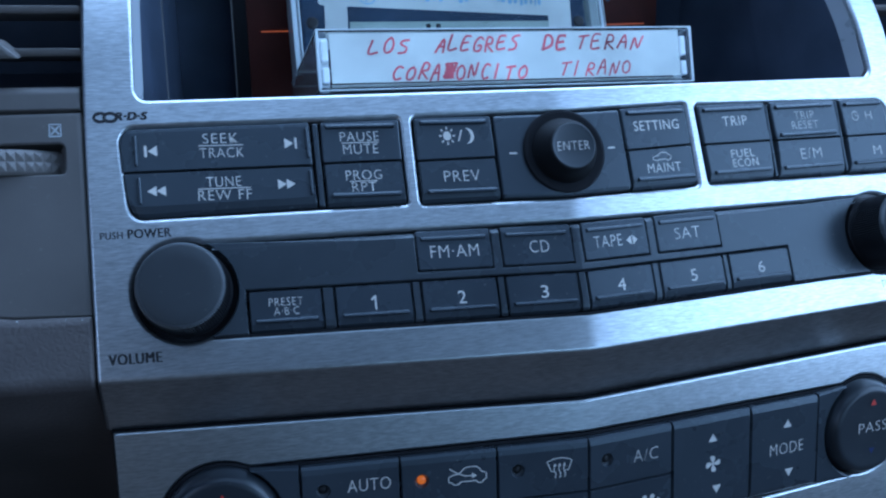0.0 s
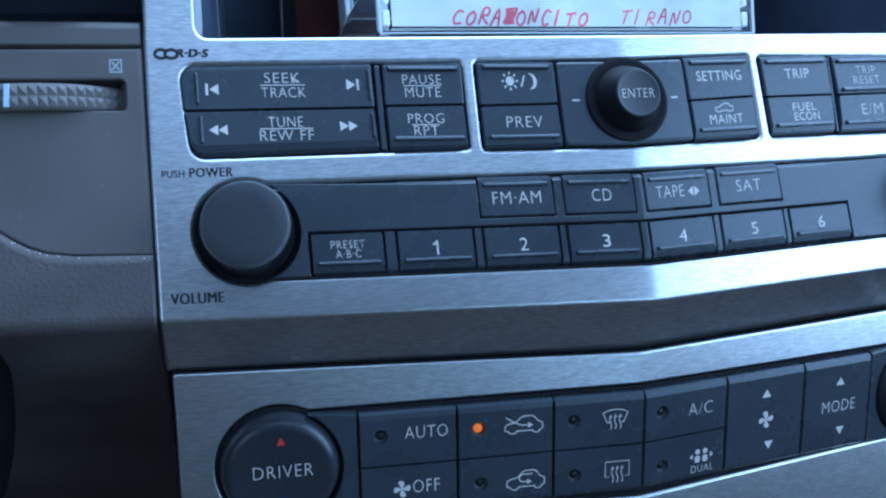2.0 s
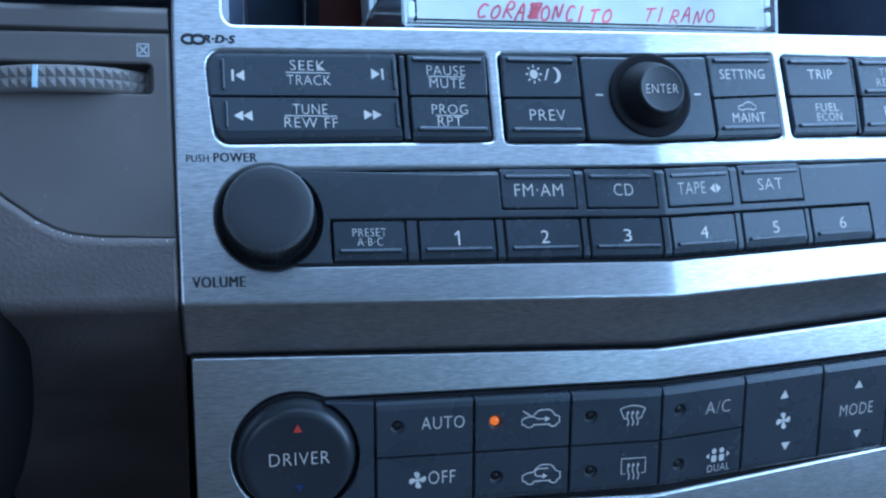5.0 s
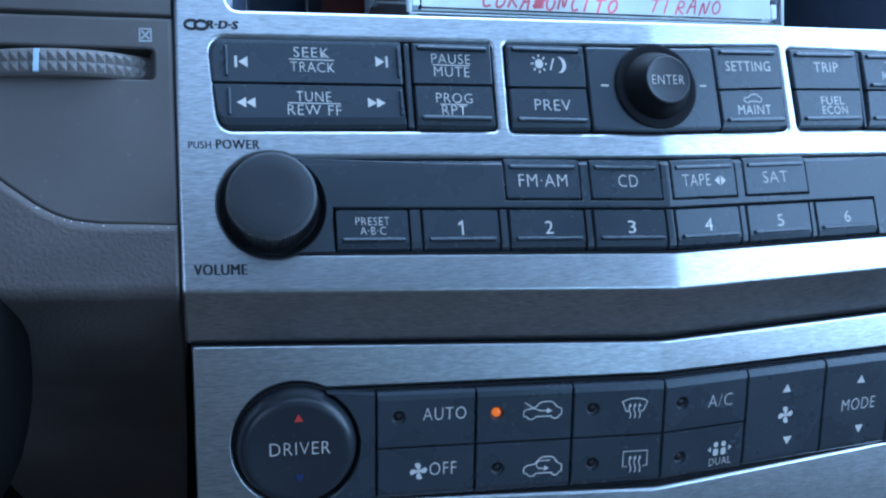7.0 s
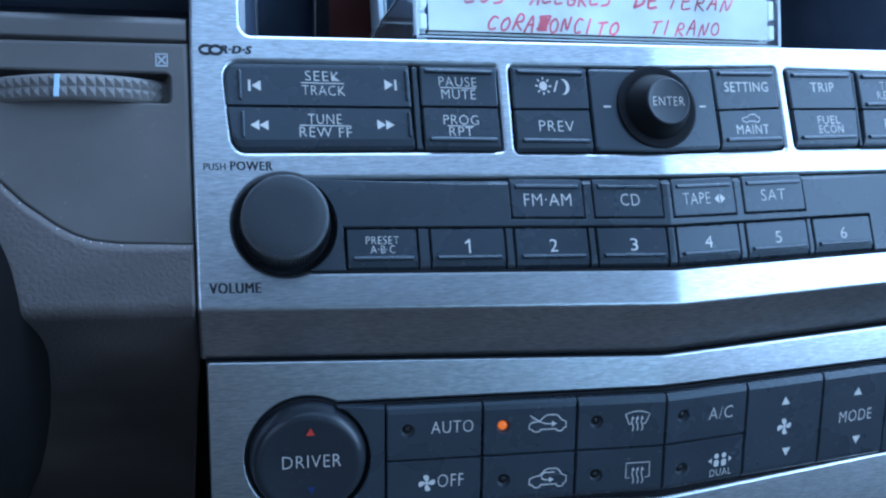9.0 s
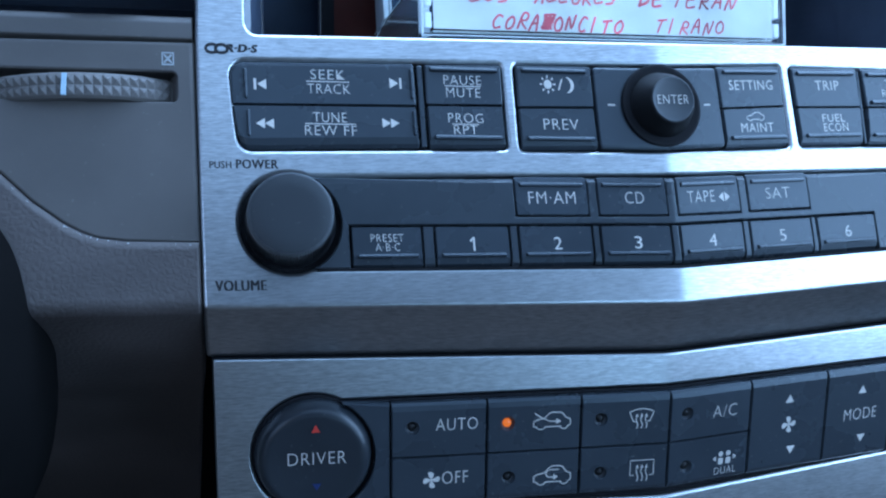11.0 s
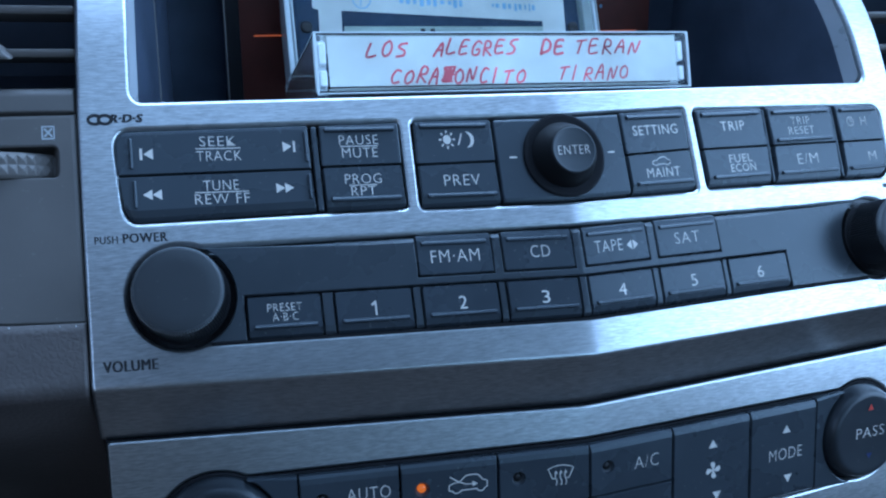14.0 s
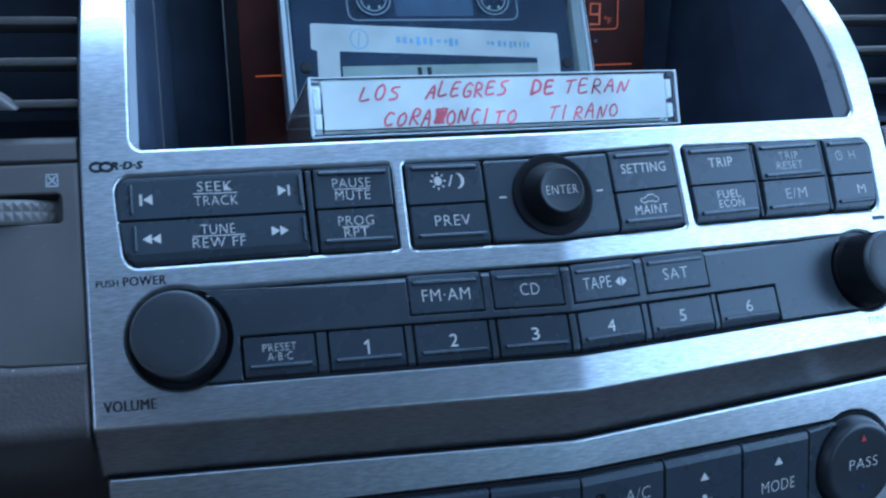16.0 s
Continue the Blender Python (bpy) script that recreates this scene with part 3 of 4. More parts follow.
AXIS = Vector((0, -1, 0.6077)).normalized()
KNOB_AXIS = Vector((0.01, -1, 0.53)).normalized()
knob = turned("selector_knob", [(8.9, 1.0), (8.7, 1.5), (8.4, 2.2), (7.5, 4.4), (6.6, 6.0), (6.25, 6.6), (6.0, 6.8), (5.8, 6.6)], PLAIN(0, -2.7, 0.25), KNOB_AXIS, KNOB_BLACK, centre, "black cone-shaped selector knob")
turned("collar", [(11.3, 0.8), (11.2, 1.25), (10.95, 1.42), (10.2, 1.3), (9.4, 1.15), (8.6, 1.1)], PLAIN(0, -2.7, 0.25), AXIS, RECESS, knob, "black collar")
turned("cap", [(6.0, 6.5), (5.97, 6.95), (5.8, 7.08), (5.55, 7.0)] + [(5.3 * (1 - k / 8), 6.66 + 0.28 * (1 - k / 8) ** 2) for k in range(8)] + [(0.03, 6.66)], PLAIN(0, -2.7, 0.25), KNOB_AXIS, KNOB_CAP, knob, "shallow dished cap")


def facing(x, z, n=0.0):
    up = Vector((0, -KNOB_AXIS.z, KNOB_AXIS.y)) * -1
    return PLAIN(0, -2.7, 0.25) + (Vector((x, 0, 0)) + up * (z + 2.7) + KNOB_AXIS * n) * 0.001


lettering("ENTER", 0.0, -2.75, 8.8, 2.3, facing, 6.98, PRINT, knob)

trip = backing(CLUSTERS[2], PLAIN, radio_unit)
COLUMNS = ((42.9, 65.5, 43.2, 64.7), (67.4, 90.7, 66.6, 90.0), (92.6, 109.2, 92.0, 107.6))
for i, (xa, xb, xc, xd) in enumerate(COLUMNS):
    last = i == 2
    t = button(trip, rounded([(xa + 0.1, -3.3 - 0.2 * i), (xb, -3.4 - 0.2 * i), (xb + 0.3, 6.2 - 0.3 * i), (xa, 6.4 - 0.2 * i)], (0.4, 0.4, 3.0 if last else 0.5, 0.5)), bevel=(0.45, 0.8, 0.1))
    ridge(t, xa + 1.4, xb - 1.4, 4.9 - 0.25 * i)
    l = button(trip, rounded([(xc, -12.7 - 0.2 * i), (xd, -12.9 - 0.25 * i), (xb, -3.8 - 0.2 * i), (xa + 0.1, -3.7 - 0.2 * i)], (0.5, 3.0 if last else 0.5, 0.4, 0.4)), bevel=(0.45, 0.1, 2.0), drop=1.6)
    ridge(l, xc + 1.6, xd - 1.2, -10.6 - 0.2 * i)
    if i < 2:
        sheet("divider", [rounded([(xd + 0.5, -12.6), (xd + 1.5, -12.6), (xb + 1.5, 5.8), (xb + 0.6, 5.8)], 0.2)], PLAIN, 0.8, 2.0, BUTTON, trip)
    if i == 0:
        lettering("TRIP", 54.4, 1.9, 8.3, 2.4, PLAIN, GLYPH, PRINT, t, bold=0.004)
        lettering("FUEL", 55.0, -6.3, 7.8, 2.0, PLAIN, GLYPH, PRINT, l, bold=0.004)
        lettering("ECON", 55.4, -8.6, 8.5, 2.0, PLAIN, GLYPH, PRINT, l, bold=0.004)
    elif i == 1:
        ridge(t, xa + 1.6, xb - 1.6, -2.5)
        lettering("TRIP", 78.7, 2.3, 7.0, 2.0, PLAIN, GLYPH, PRINT, t)
        lettering("RESET", 78.5, -0.2, 9.4, 2.0, PLAIN, GLYPH, PRINT, t)
        lettering("E/M", 78.6, -7.6, 7.4, 2.7, PLAIN, GLYPH, PRINT, l)
    else:
        ribbons("clock_mark", [arc(97.4, 1.3, 1.2, 0, 360, 20), [(97.4, 2.1), (97.4, 1.3), (98.1, 1.3)]], 0.24, PLAIN, GLYPH, PRINT, t)
        lettering("H", 102.4, 1.3, 2.3, 2.3, PLAIN, GLYPH, PRINT, t)
        lettering("M", 103.0, -8.1, 2.9, 2.3, PLAIN, GLYPH, PRINT, l)

# ---- radio strip ----
radio = backing(strip_outline(), PLAIN, radio_unit, -1.4)
TOPROW = ((-42.0, -23.0), (-20.4, -1.7), (1.2, 20.2), (22.9, 42.6))
LOWROW = ((-83.1, -66.0), (-62.9, -44.3), (-41.9, -22.8), (-20.6, -1.6), (0.9, 20.0), (22.2, 42.0), (43.9, 63.7))
crest = lambda x: -18.9 - 0.0075 * abs(x)
notches = []
for a, c in reversed(TOPROW):
    notches += [(c + 0.2, crest(c) - 1.35), (c + 0.2, -28.05), (a - 0.2, -28.05), (a - 0.2, crest(a) - 1.35)]
    if a > 0 and a < 5:
        notches.append((0, -20.25))
rim = arc(-KNOB_X, KNOB_Z, 12.0, 66.5, -66.5, 20, 10.26) + [(-83.5, -38.7), (-83.5, -29.75), (0, -29.75), (64.1, -29.75), (64.1, -38.6)] + arc(KNOB_X, KNOB_Z, 12.0, -113.5, -246.5, 20, 10.26) + notches
plate = sheet("plate", [rim], PLAIN, 1.25, 2.5, PLATE, radio, "charcoal plastic plate", (0.22, 0.4, 0.3), 0.4)
for x0, x1 in ((-90.5, -42.2), (-22.8, -20.6), (-1.5, 1.0), (20.4, 22.7), (42.8, 90.5)):
    sheet("lip", [[(x0, crest(x0) - 1.7), (x1, crest(x1) - 1.7), (x1, crest(x1)), (x0, crest(x0))]], PLAIN, 1.27, 2.5, PLATE, plate, "", (0.05, 1.45, 0.05), 2.3)
for (_, c), (a, _) in zip(LOWROW, LOWROW[1:]):
    sheet("divider", [box(c + 0.22, a - 0.22, -38.5, -30.0, 0.15, 2)], PLAIN, 1.25, 2.4, PLATE, radio, "", (0.2, 0.2, 1.8), 0.9)
# Added black strip: hides the lit bevel so the gap looks dark.
sheet("gap_cover", [[(-91.5, -39.18), (0, -39.62), (91.5, -39.18), (91.5, -38.5), (0, -38.95), (-91.5, -38.5)]], PLAIN, 0.97, 2.2, RECESS, radio, "black strip put in to hide the lit bevel", (0.05, 0.05, 0.05), 0.05)
WORDS = (("FM·AM", -32.5, 12.2), ("CD", -10.6, 5.1), ("TAPE", 8.3, 8.2), ("SAT", 32.4, 7.8))
for (a, c), (word, x, wide) in zip(TOPROW, WORDS):
    b = button(radio, box(a, c, -27.9, -19.3, 0.6), top=1.45, bevel=(0.32, 1.2, 0.3), drop=0.7)
    ridge(b, a + 1.2, c - 1.2, -21.1, n=2.05)
    lettering(word, x, -24.0, wide, 2.6, PLAIN, 1.5, PRINT, b)
    if word == "TAPE":
        plates("arrow_mark", [triangle(14.4, -24.3, 1.5, 2.2, "l"), triangle(16.3, -24.3, 1.5, 2.2, "r")], PLAIN, 1.5, PRINT, b)
DIGITS = ((None, -74.5, 0), ("1", -53.6, 1.5), ("2", -32.1, 2.0), ("3", -10.9, 2.0), ("4", 10.3, 2.3), ("5", 32.2, 2.0), ("6", 53.9, 2.1))
for (a, c), (word, x, wide) in zip(LOWROW, DIGITS):
    b = button(radio, box(a, c, -38.6, -30.0, 0.7), top=1.45, bevel=(0.36, 0.36, 1.8), drop=1.6)
    ridge(b, a + 1.4, c - 1.2, -36.2, n=2.3, high=0.95)
    if word:
        if word == "1":
            ribbons("lettering", [[(x - 0.62, -33.2), (x + 0.1, -32.65)], [(x + 0.2, -32.55), (x + 0.2, -35.2)]], 0.42, PLAIN, 1.5, PRINT, b)
        else:
            lettering(word, x, -33.9, wide, 2.7, PLAIN, 1.5, PRINT, b, bold=-0.002)
    else:
        lettering("PRESET", x, -32.5, 7.9, 1.6, PLAIN, 1.5, PRINT, b)
        lettering("A·B·C", x, -34.4, 5.9, 1.6, PLAIN, 1.5, PRINT, b)

KNOB_SHAPE = [(10.7, -1.8), (10.6, 0.2), (10.6, 0.8), (10.5, 1.0), (10.4, 1.4), (10.35, 3.0), (9.85, 9.6), (9.7, 11.3), (9.4, 11.5), (8.4, 11.6)]
for side, label in ((-1, "round black volume knob with a knurled rim"), (1, "round black tuning knob with a knurled rim")):
    axis = Vector((side * SPREAD, -1, 0.575))
    k = turned("knob", KNOB_SHAPE, PLAIN(side * KNOB_X, KNOB_Z, 0), axis, KNOB_SIDE, radio, label, 192, 1, -0.3, (5, 6, 7))
    turned("well", [(12.6, -1.2), (12.3, -1.3), (11.2, -1.6), (10.5, -1.7)], PLAIN(side * KNOB_X, KNOB_Z, 0), axis, KNOB_SIDE, k, "black recess round the knob")
    turned("rim", [(9.66, 11.0), (9.66, 11.55), (9.5, 11.95), (9.22, 12.3), (8.95, 12.4), (8.8, 12.1)], PLAIN(side * KNOB_X, KNOB_Z, 0), axis, KNOB_RIM, k, "paler serrated edge of the cap", 192, 1, -0.16, (1, 2, 3))
    turned("cap", [(9.0, 11.6), (8.95, 12.3), (8.7, 12.42), (6.0, 12.5), (3.0, 12.55), (0.2, 12.55)], PLAIN(side * KNOB_X, KNOB_Z, 0), axis, KNOB, k)

# ---- climate panel ----
DIAL_X, DIAL_Z = 92.8, -85.3


def climate_outline(r, top, bottom):
    h = math.degrees(math.asin((top - DIAL_Z) / r))
    g = math.degrees(math.asin((DIAL_Z - bottom) / r)) if DIAL_Z - bottom < r else 78
    left = arc(-DIAL_X, DIAL_Z, r, h, 360 - g, 40, r * 0.98)
    right = arc(DIAL_X, DIAL_Z, r, -180 + g, 180 - h, 40, r * 0.98)
    return left + [(0, bottom - 1.0)] + right + [(0, top)]


climate = new("climate_control")
tagged(climate, "climate control with two dials, charcoal buttons and lit indicator", "climate control")
lower = sheet("faceplate", [rounded([(-116.2, -132), (0, -132), (116.2, -132), (116.2, -62.0), (0, -63.7), (-116.2, -61.4)], (2, 0, 2, 0.8, 0, 0.8)), climate_outline(14.9, -72.2, -100.8)], LOWER_METAL, 0.8, 3.0, ALUMINIUM, climate, "brushed aluminium faceplate", bevel=(0.8, 0.8, 0.8), drop=0.8)
backing(climate_outline(15.2, -72.0, -101.0), LOWER, climate, -1.4)
# Added black strip: stands for the dark gap and covers the bright top edge.
sheet("dark_gap_strip", [[(-116.2, -61.35), (0, -63.65), (116.2, -61.95), (116.2, -61.8), (0, -63.5), (-116.2, -61.2)]], LOWER_METAL, 0.6, 3.0, RECESS, climate, "black strip put in for the dark gap above the faceplate", bevel=(0.05, 0.05, 0.05), drop=0.05)
EDGES = (-77.9, -74.0, -49.5, -24.5, 0.2, 25.7, 51.4, 75.0, 78.4)
GL = 1.26


def climate_button(x0, x1, z0, z1, top=False, bottom=False, dot=None):
    z1 = min(z1, -72.8)
    loops = [rounded([(x0 + 0.18, z0), (x1 - 0.18, z0), (x1 - 0.18, z1), (x0 + 0.18, z1)], 0.3)] + ([disc(*dot, 1.55, 24)] if dot else [])
    return sheet("button", loops, LOWER, 1.2, 2.4, BUTTON, climate, "", (0.3, 1.9 if top else 0.25, 1.6 if bottom else 0.25), 0.9 if top or bottom else 0.4)


def lamp_hole(parent, x, z, lit=False):
    at, way = LOWER(x, z, 0), LOWER(x, z, 1) - LOWER(x, z, 0)
    turned("indicator_ring", [(1.6, 0.6), (1.45, 0.55), (1.15, 0.1), (1.0, 0.0)], at, way, KNOB, parent, "", 24)
    high = 0.45 if lit else 0.0
    turned("indicator_lens", [(1.15, high - 0.4), (1.1, high + 0.1), (0.8, high + 0.4), (0.4, high + 0.55), (0.05, high + 0.6)], at, way, LED_ON if lit else LED_OFF, parent, "lit amber indicator" if lit else "unlit indicator", 24)


def wavy(x, z0, z1, w=0.35):
    return [(x + w * math.sin(i / 8 * 2 * math.pi), z0 + (z1 - z0) * i / 8) for i in range(9)]


def fan_mark(parent, x, z, r):
    blades = []
    for k in range(4):
        a = radians(20 + 90 * k)
        blades.append([(x + r * (c * math.cos(a) - s * math.sin(a)), z + r * (c * math.sin(a) + s * math.cos(a))) for c, s in ((0.1, -0.06), (0.3, -0.36), (0.66, -0.52), (0.95, -0.36), (1.04, -0.02), (0.92, 0.14), (0.62, 0.12), (0.3, 0.08))])
    plates("fan_mark", blades + [disc(x, z, 0.2 * r, 10)], LOWER, GL, PRINT, parent)


sheet("filler", [arc(-DIAL_X, DIAL_Z, 14.95, -74.5, 62, 24) + [(EDGES[1] - 0.2, -72.6), (EDGES[1] - 0.2, -99.4)]], LOWER, 0.9, 2.2, BUTTON, climate, "", (0.2, 0.7, 0.6), 0.5)
sheet("filler", [arc(DIAL_X, DIAL_Z, 14.95, 254.5, 118, 24) + [(EDGES[7] + 0.2, -72.6), (EDGES[7] + 0.2, -99.4)]], LOWER, 0.9, 2.2, BUTTON, climate, "", (0.2, 0.7, 0.6), 0.5)
MID = -86.7
for c in range(4):
    x0, x1 = EDGES[c + 1], EDGES[c + 2]
    lx = x0 + 5.4
    t = climate_button(x0, x1, MID + 0.15, -71.8, top=True, dot=(lx, -79.0 - 0.1 * c))
    l = climate_button(x0, x1, -99.4, MID - 0.15, bottom=True, dot=(lx + 0.4, -93.5 - 0.3 * (c - 1)) if c else None)
    lamp_hole(t, lx, -79.0 - 0.1 * c, lit=c == 1)
    if c:
        lamp_hole(l, lx + 0.4, -93.5 - 0.3 * (c - 1))
    if c == 0:
        lettering("AUTO", -57.3, -78.4, 10.7, 3.1, LOWER, GL, PRINT, t, bold=-0.014)
        lettering("OFF", -57.6, -92.4, 6.7, 3.3, LOWER, GL, PRINT, l)
        fan_mark(l, -63.7, -92.8, 2.1)
    elif c == 1:
        ribbons("car_mark", car_side(-32.4, -78.9, 9.8, 4.6) + [[(-37.0, -76.7), (-34.9, -78.1), (-33.0, -78.9), (-31.2, -79.0)]], 0.29, LOWER, GL, PRINT, t)
        plates("arrow_mark", [triangle(-30.6, -79.0, 1.4, 1.5, "r")], LOWER, GL, PRINT, t)
        ribbons("car_mark", car_side(-31.9, -93.6, 9.9, 5.2) + [[(-30.2, -92.0), (-32.4, -92.0)] + arc(-32.6, -93.0, 1.0, 90, 270, 8) + [(-31.6, -94.0)]], 0.29, LOWER, GL, PRINT, l)
        plates("arrow_mark", [triangle(-30.9, -94.0, 1.3, 1.5, "r")], LOWER, GL, PRINT, l)
    elif c == 2:
        ribbons("defrost_mark", [arc(-7.9, -84.0, 7.2, 118, 62, 12) + [(-5.6, -80.2)], [(-11.3, -77.6), (-10.2, -80.2)], [(-10.2, -80.2), (-9.6, -80.2)], [(-6.2, -80.2), (-5.6, -80.2)]] + [wavy(-9.2 + 1.3 * i, -82.0, -78.8, 0.25) for i in range(3)], 0.27, LOWER, GL, PRINT, t)
        plates("arrow_mark", [triangle(-9.2 + 1.3 * i, -78.5, 0.9, 0.9, "u") for i in range(3)], LOWER, GL, PRINT, t)
        ribbons("defrost_mark", [[(-9.4, -95.0), (-10.4, -95.0), (-10.4, -90.9), (-3.8, -90.9), (-3.8, -95.0), (-4.8, -95.0)]] + [wavy(-8.4 + 1.3 * i, -96.6, -92.9, 0.25) for i in range(3)], 0.27, LOWER, GL, PRINT, l)
        plates("arrow_mark", [triangle(-8.4 + 1.3 * i, -92.5, 0.9, 0.9, "u") for i in range(3)], LOWER, GL, PRINT, l)
    else:
        lettering("A/C", 17.3, -79.8, 7.5, 3.3, LOWER, GL, PRINT, t, bold=-0.02)
        lettering("DUAL", 18.5, -96.7, 6.9, 2.0, LOWER, GL, PRINT, l)
        plates("two_dots_mark", [disc(16.9, -92.0, 0.75, 14), disc(19.3, -92.0, 0.75, 14), box(16.1, 17.7, -95.0, -93.1, 0.5, 3), box(18.5, 20.1, -95.0, -93.1, 0.5, 3), triangle(14.9, -93.2, 1.0, 1.6, "l"), triangle(21.4, -93.2, 1.0, 1.6, "r")], LOWER, GL, PRINT, l)
fan_button = climate_button(EDGES[5], EDGES[6], -99.4, -71.8, top=True, bottom=True)
plates("arrow_mark", [triangle(38.6, -79.0, 2.9, 2.3, "u"), triangle(40.1, -94.0, 2.9, 2.3, "d")], LOWER, GL, PRINT, fan_button)
fan_mark(fan_button, 38.8, -86.5, 2.3)
mode_button = climate_button(EDGES[6], EDGES[7], -99.4, -71.8, top=True, bottom=True)
plates("arrow_mark", [triangle(64.0, -79.2, 2.9, 2.3, "u"), triangle(64.9, -93.9, 2.9, 2.3, "d")], LOWER, GL, PRINT, mode_button)
lettering("MODE", 63.9, -86.4, 11.6, 3.3, LOWER, GL, PRINT, mode_button, bold=-0.016)
for side, word, wide, label in ((-1, "DRIVER", 14.0, "round charcoal driver temperature dial"), (1, "PASS", 10.6, "round charcoal passenger temperature dial")):
    at = LOWER(side * DIAL_X, DIAL_Z, 0)
    axis = (LOWER(side * DIAL_X, DIAL_Z, 1) - at).normalized()
    d = turned("dial", [(14.4, -1.2), (14.1, 0.0), (13.8, 0.8), (13.4, 1.9), (12.9, 2.7), (12.3, 3.1), (11.6, 3.25), (10.8, 3.2), (6.0, 3.0), (0.3, 2.95)], at, axis, DIAL, climate, label, 96)
    lettering(word, side * DIAL_X + 0.6, DIAL_Z + 0.8, wide, 3.05, LOWER, 3.3, PRINT, d, bold=-0.016)
    plates("warm_mark", [triangle(side * DIAL_X + 0.4, -77.0, 2.1, 1.9, "u")], LOWER, 3.4, RED_PRINT, d)
    plates("cool_mark", [triangle(side * DIAL_X + 0.4, -91.8, 2.1, 1.8, "d")], LOWER, 3.4, BLUE_PRINT, d)

# ---- display recess ----
hood = new("display_hood", None)
tagged(hood, "deep black display hood behind the bezel opening", "display hood")


def wall(name, mat, pts, thick, parent, label=""):
    """A panel from four corners in millimetres, thick away from the recess."""
    a, b, c, d = (Vector(p) for p in pts)
    n = (b - a).cross(d - a).normalized() * thick
    return prism(name, [p * 0.001 for p in (a, b, c, d)] + [(p + n) * 0.001 for p in (a, b, c, d)], mat, parent, label)


def frame_depth(z, x=105.0):
    return upper_depth(z) + SPREAD * x


def lofted(name, mat, near, far, thick, parent, label=""):
    """A curved wall between two lines of points, thick along x."""
    verts, faces, k = [], [], len(near)
    for line in (near, far):
        for p in line:
            verts += [Vector(p) * 0.001, (Vector(p) + Vector((thick, 0, 0))) * 0.001]
    at = lambda r, i, q: r * 2 * k + 2 * i + q
    for i in range(k - 1):
        faces += [(at(0, i, 0), at(0, i + 1, 0), at(1, i + 1, 0), at(1, i, 0)), (at(0, i, 1), at(1, i, 1), at(1, i + 1, 1), at(0, i + 1, 1)),
                  (at(0, i, 0), at(0, i, 1), at(0, i + 1, 1), at(0, i + 1, 0)), (at(1, i, 0), at(1, i + 1, 0), at(1, i + 1, 1), at(1, i, 1))]
    mesh = bpy.data.meshes.new(name)
    mesh.from_pydata(verts, [], faces)
    return finish(name, mesh, mat, parent, label)


HEIGHTS = [10.2 + 2.0 * i for i in range(35)]
for side in (-1, 1):
    edge = (lambda z: 107.7 - 0.053 * (z - 12)) if side > 0 else (lambda z: 105.9 - 0.0215 * (z - 11))
    near = [(side * edge(z), frame_depth(z) + 0.8, z) for z in HEIGHTS]
    far = [(side * (edge(z) - 2.0), frame_depth(z) + 7.2 + 0.03 * (z - 10), z - 1.2) for z in HEIGHTS]
    lofted("side_trim", SILVER_TRIM, near, far, side * 1.4, hood, "silver painted inner trim")
    far2 = [(side * 99.3, 60 + 0.5 * (z - 10), z - 14) for z in HEIGHTS]
    far3 = [(side * 96.0, 117, z - 36 + 0.5 * (z - 10)) for z in HEIGHTS]
    lofted("side_wall", HOOD, far, far2, side * 1.4, hood)
    ribs = [(x - side * 0.25, y - 0.3, z) for x, y, z in far2]
    # Pale grey line on the left only: the edge's glint put into colour.
    if side < 0:
        lofted("edge_glint", WHEEL, ribs, [(x - side * 0.1, y + 0.45, z) for x, y, z in far2], side * 0.3, hood, "thin pale line for the glint on the wall's edge")
    lofted("side_wall", HOOD, far2, far3, side * 1.4, hood)
wall("shelf", HOOD, [(-108, 24.0, 10.4), (108, 24.0, 10.4), (100, 122, -25.3), (-100, 122, -25.3)], -3, hood)
wall("top_wall", HOOD, [(-106, 78, 80), (106, 78, 80), (100, 122, 80), (-100, 122, 80)], 3, hood)
wall("back_wall", HOOD, [(-102, 112, -30), (102, 112, -30), (102, 124, 84), (-102, 124, 84)], -3, hood)


def screen(x, z, n=0.0):
    return Vector((x, 100.5 + 0.13 * z - n, z)) * 0.001


screen_panel = wall("display_screen", BROWN, [(-73.5, 98.5, -18), (78, 98.5, -18), (78, 108.5, 62), (-73.5, 108.5, 62)], -6, None)
tagged(screen_panel, "dark brown dashboard display with dim orange readouts", "display")
wall("screen_frame", RECESS, [(-78, 97.6, -18), (-73.6, 97.6, -18), (-73.6, 107.6, 62), (-78, 107.6, 62)], -6, screen_panel, "glossy black screen frame")
# The frame edge's catch of light, as a strip of paler plastic.
wall("frame_glint", WHEEL, [(-78.45, 97.4, -18), (-78.05, 97.4, -18), (-78.05, 107.4, 62), (-78.45, 107.4, 62)], -6, screen_panel, "pale line for the glint on the frame's edge")
ribbons("display_rule", [[(-69, 18.2), (-58, 18.4)]], 0.45, screen, 0.5, ORANGE, screen_panel)
ribbons("display_rule", [[(52, 19.6), (72.5, 20.0)]], 0.45, screen, 0.5, ORANGE, screen_panel)
ribbons("display_frame", [[(40, 32.6), (65.0, 32.9)] + arc(65.0, 34.4, 1.5, -90, 0, 5) + [(66.6, 52)]], 0.45, screen, 0.5, ORANGE, screen_panel)
ribbons("digit", [[(55.2, 34.6), (58.9, 34.6), (59.1, 42.0), (55.3, 42.0), (55.2, 38.2), (59.0, 38.2)]], 0.9, screen, 0.5, ORANGE, screen_panel)
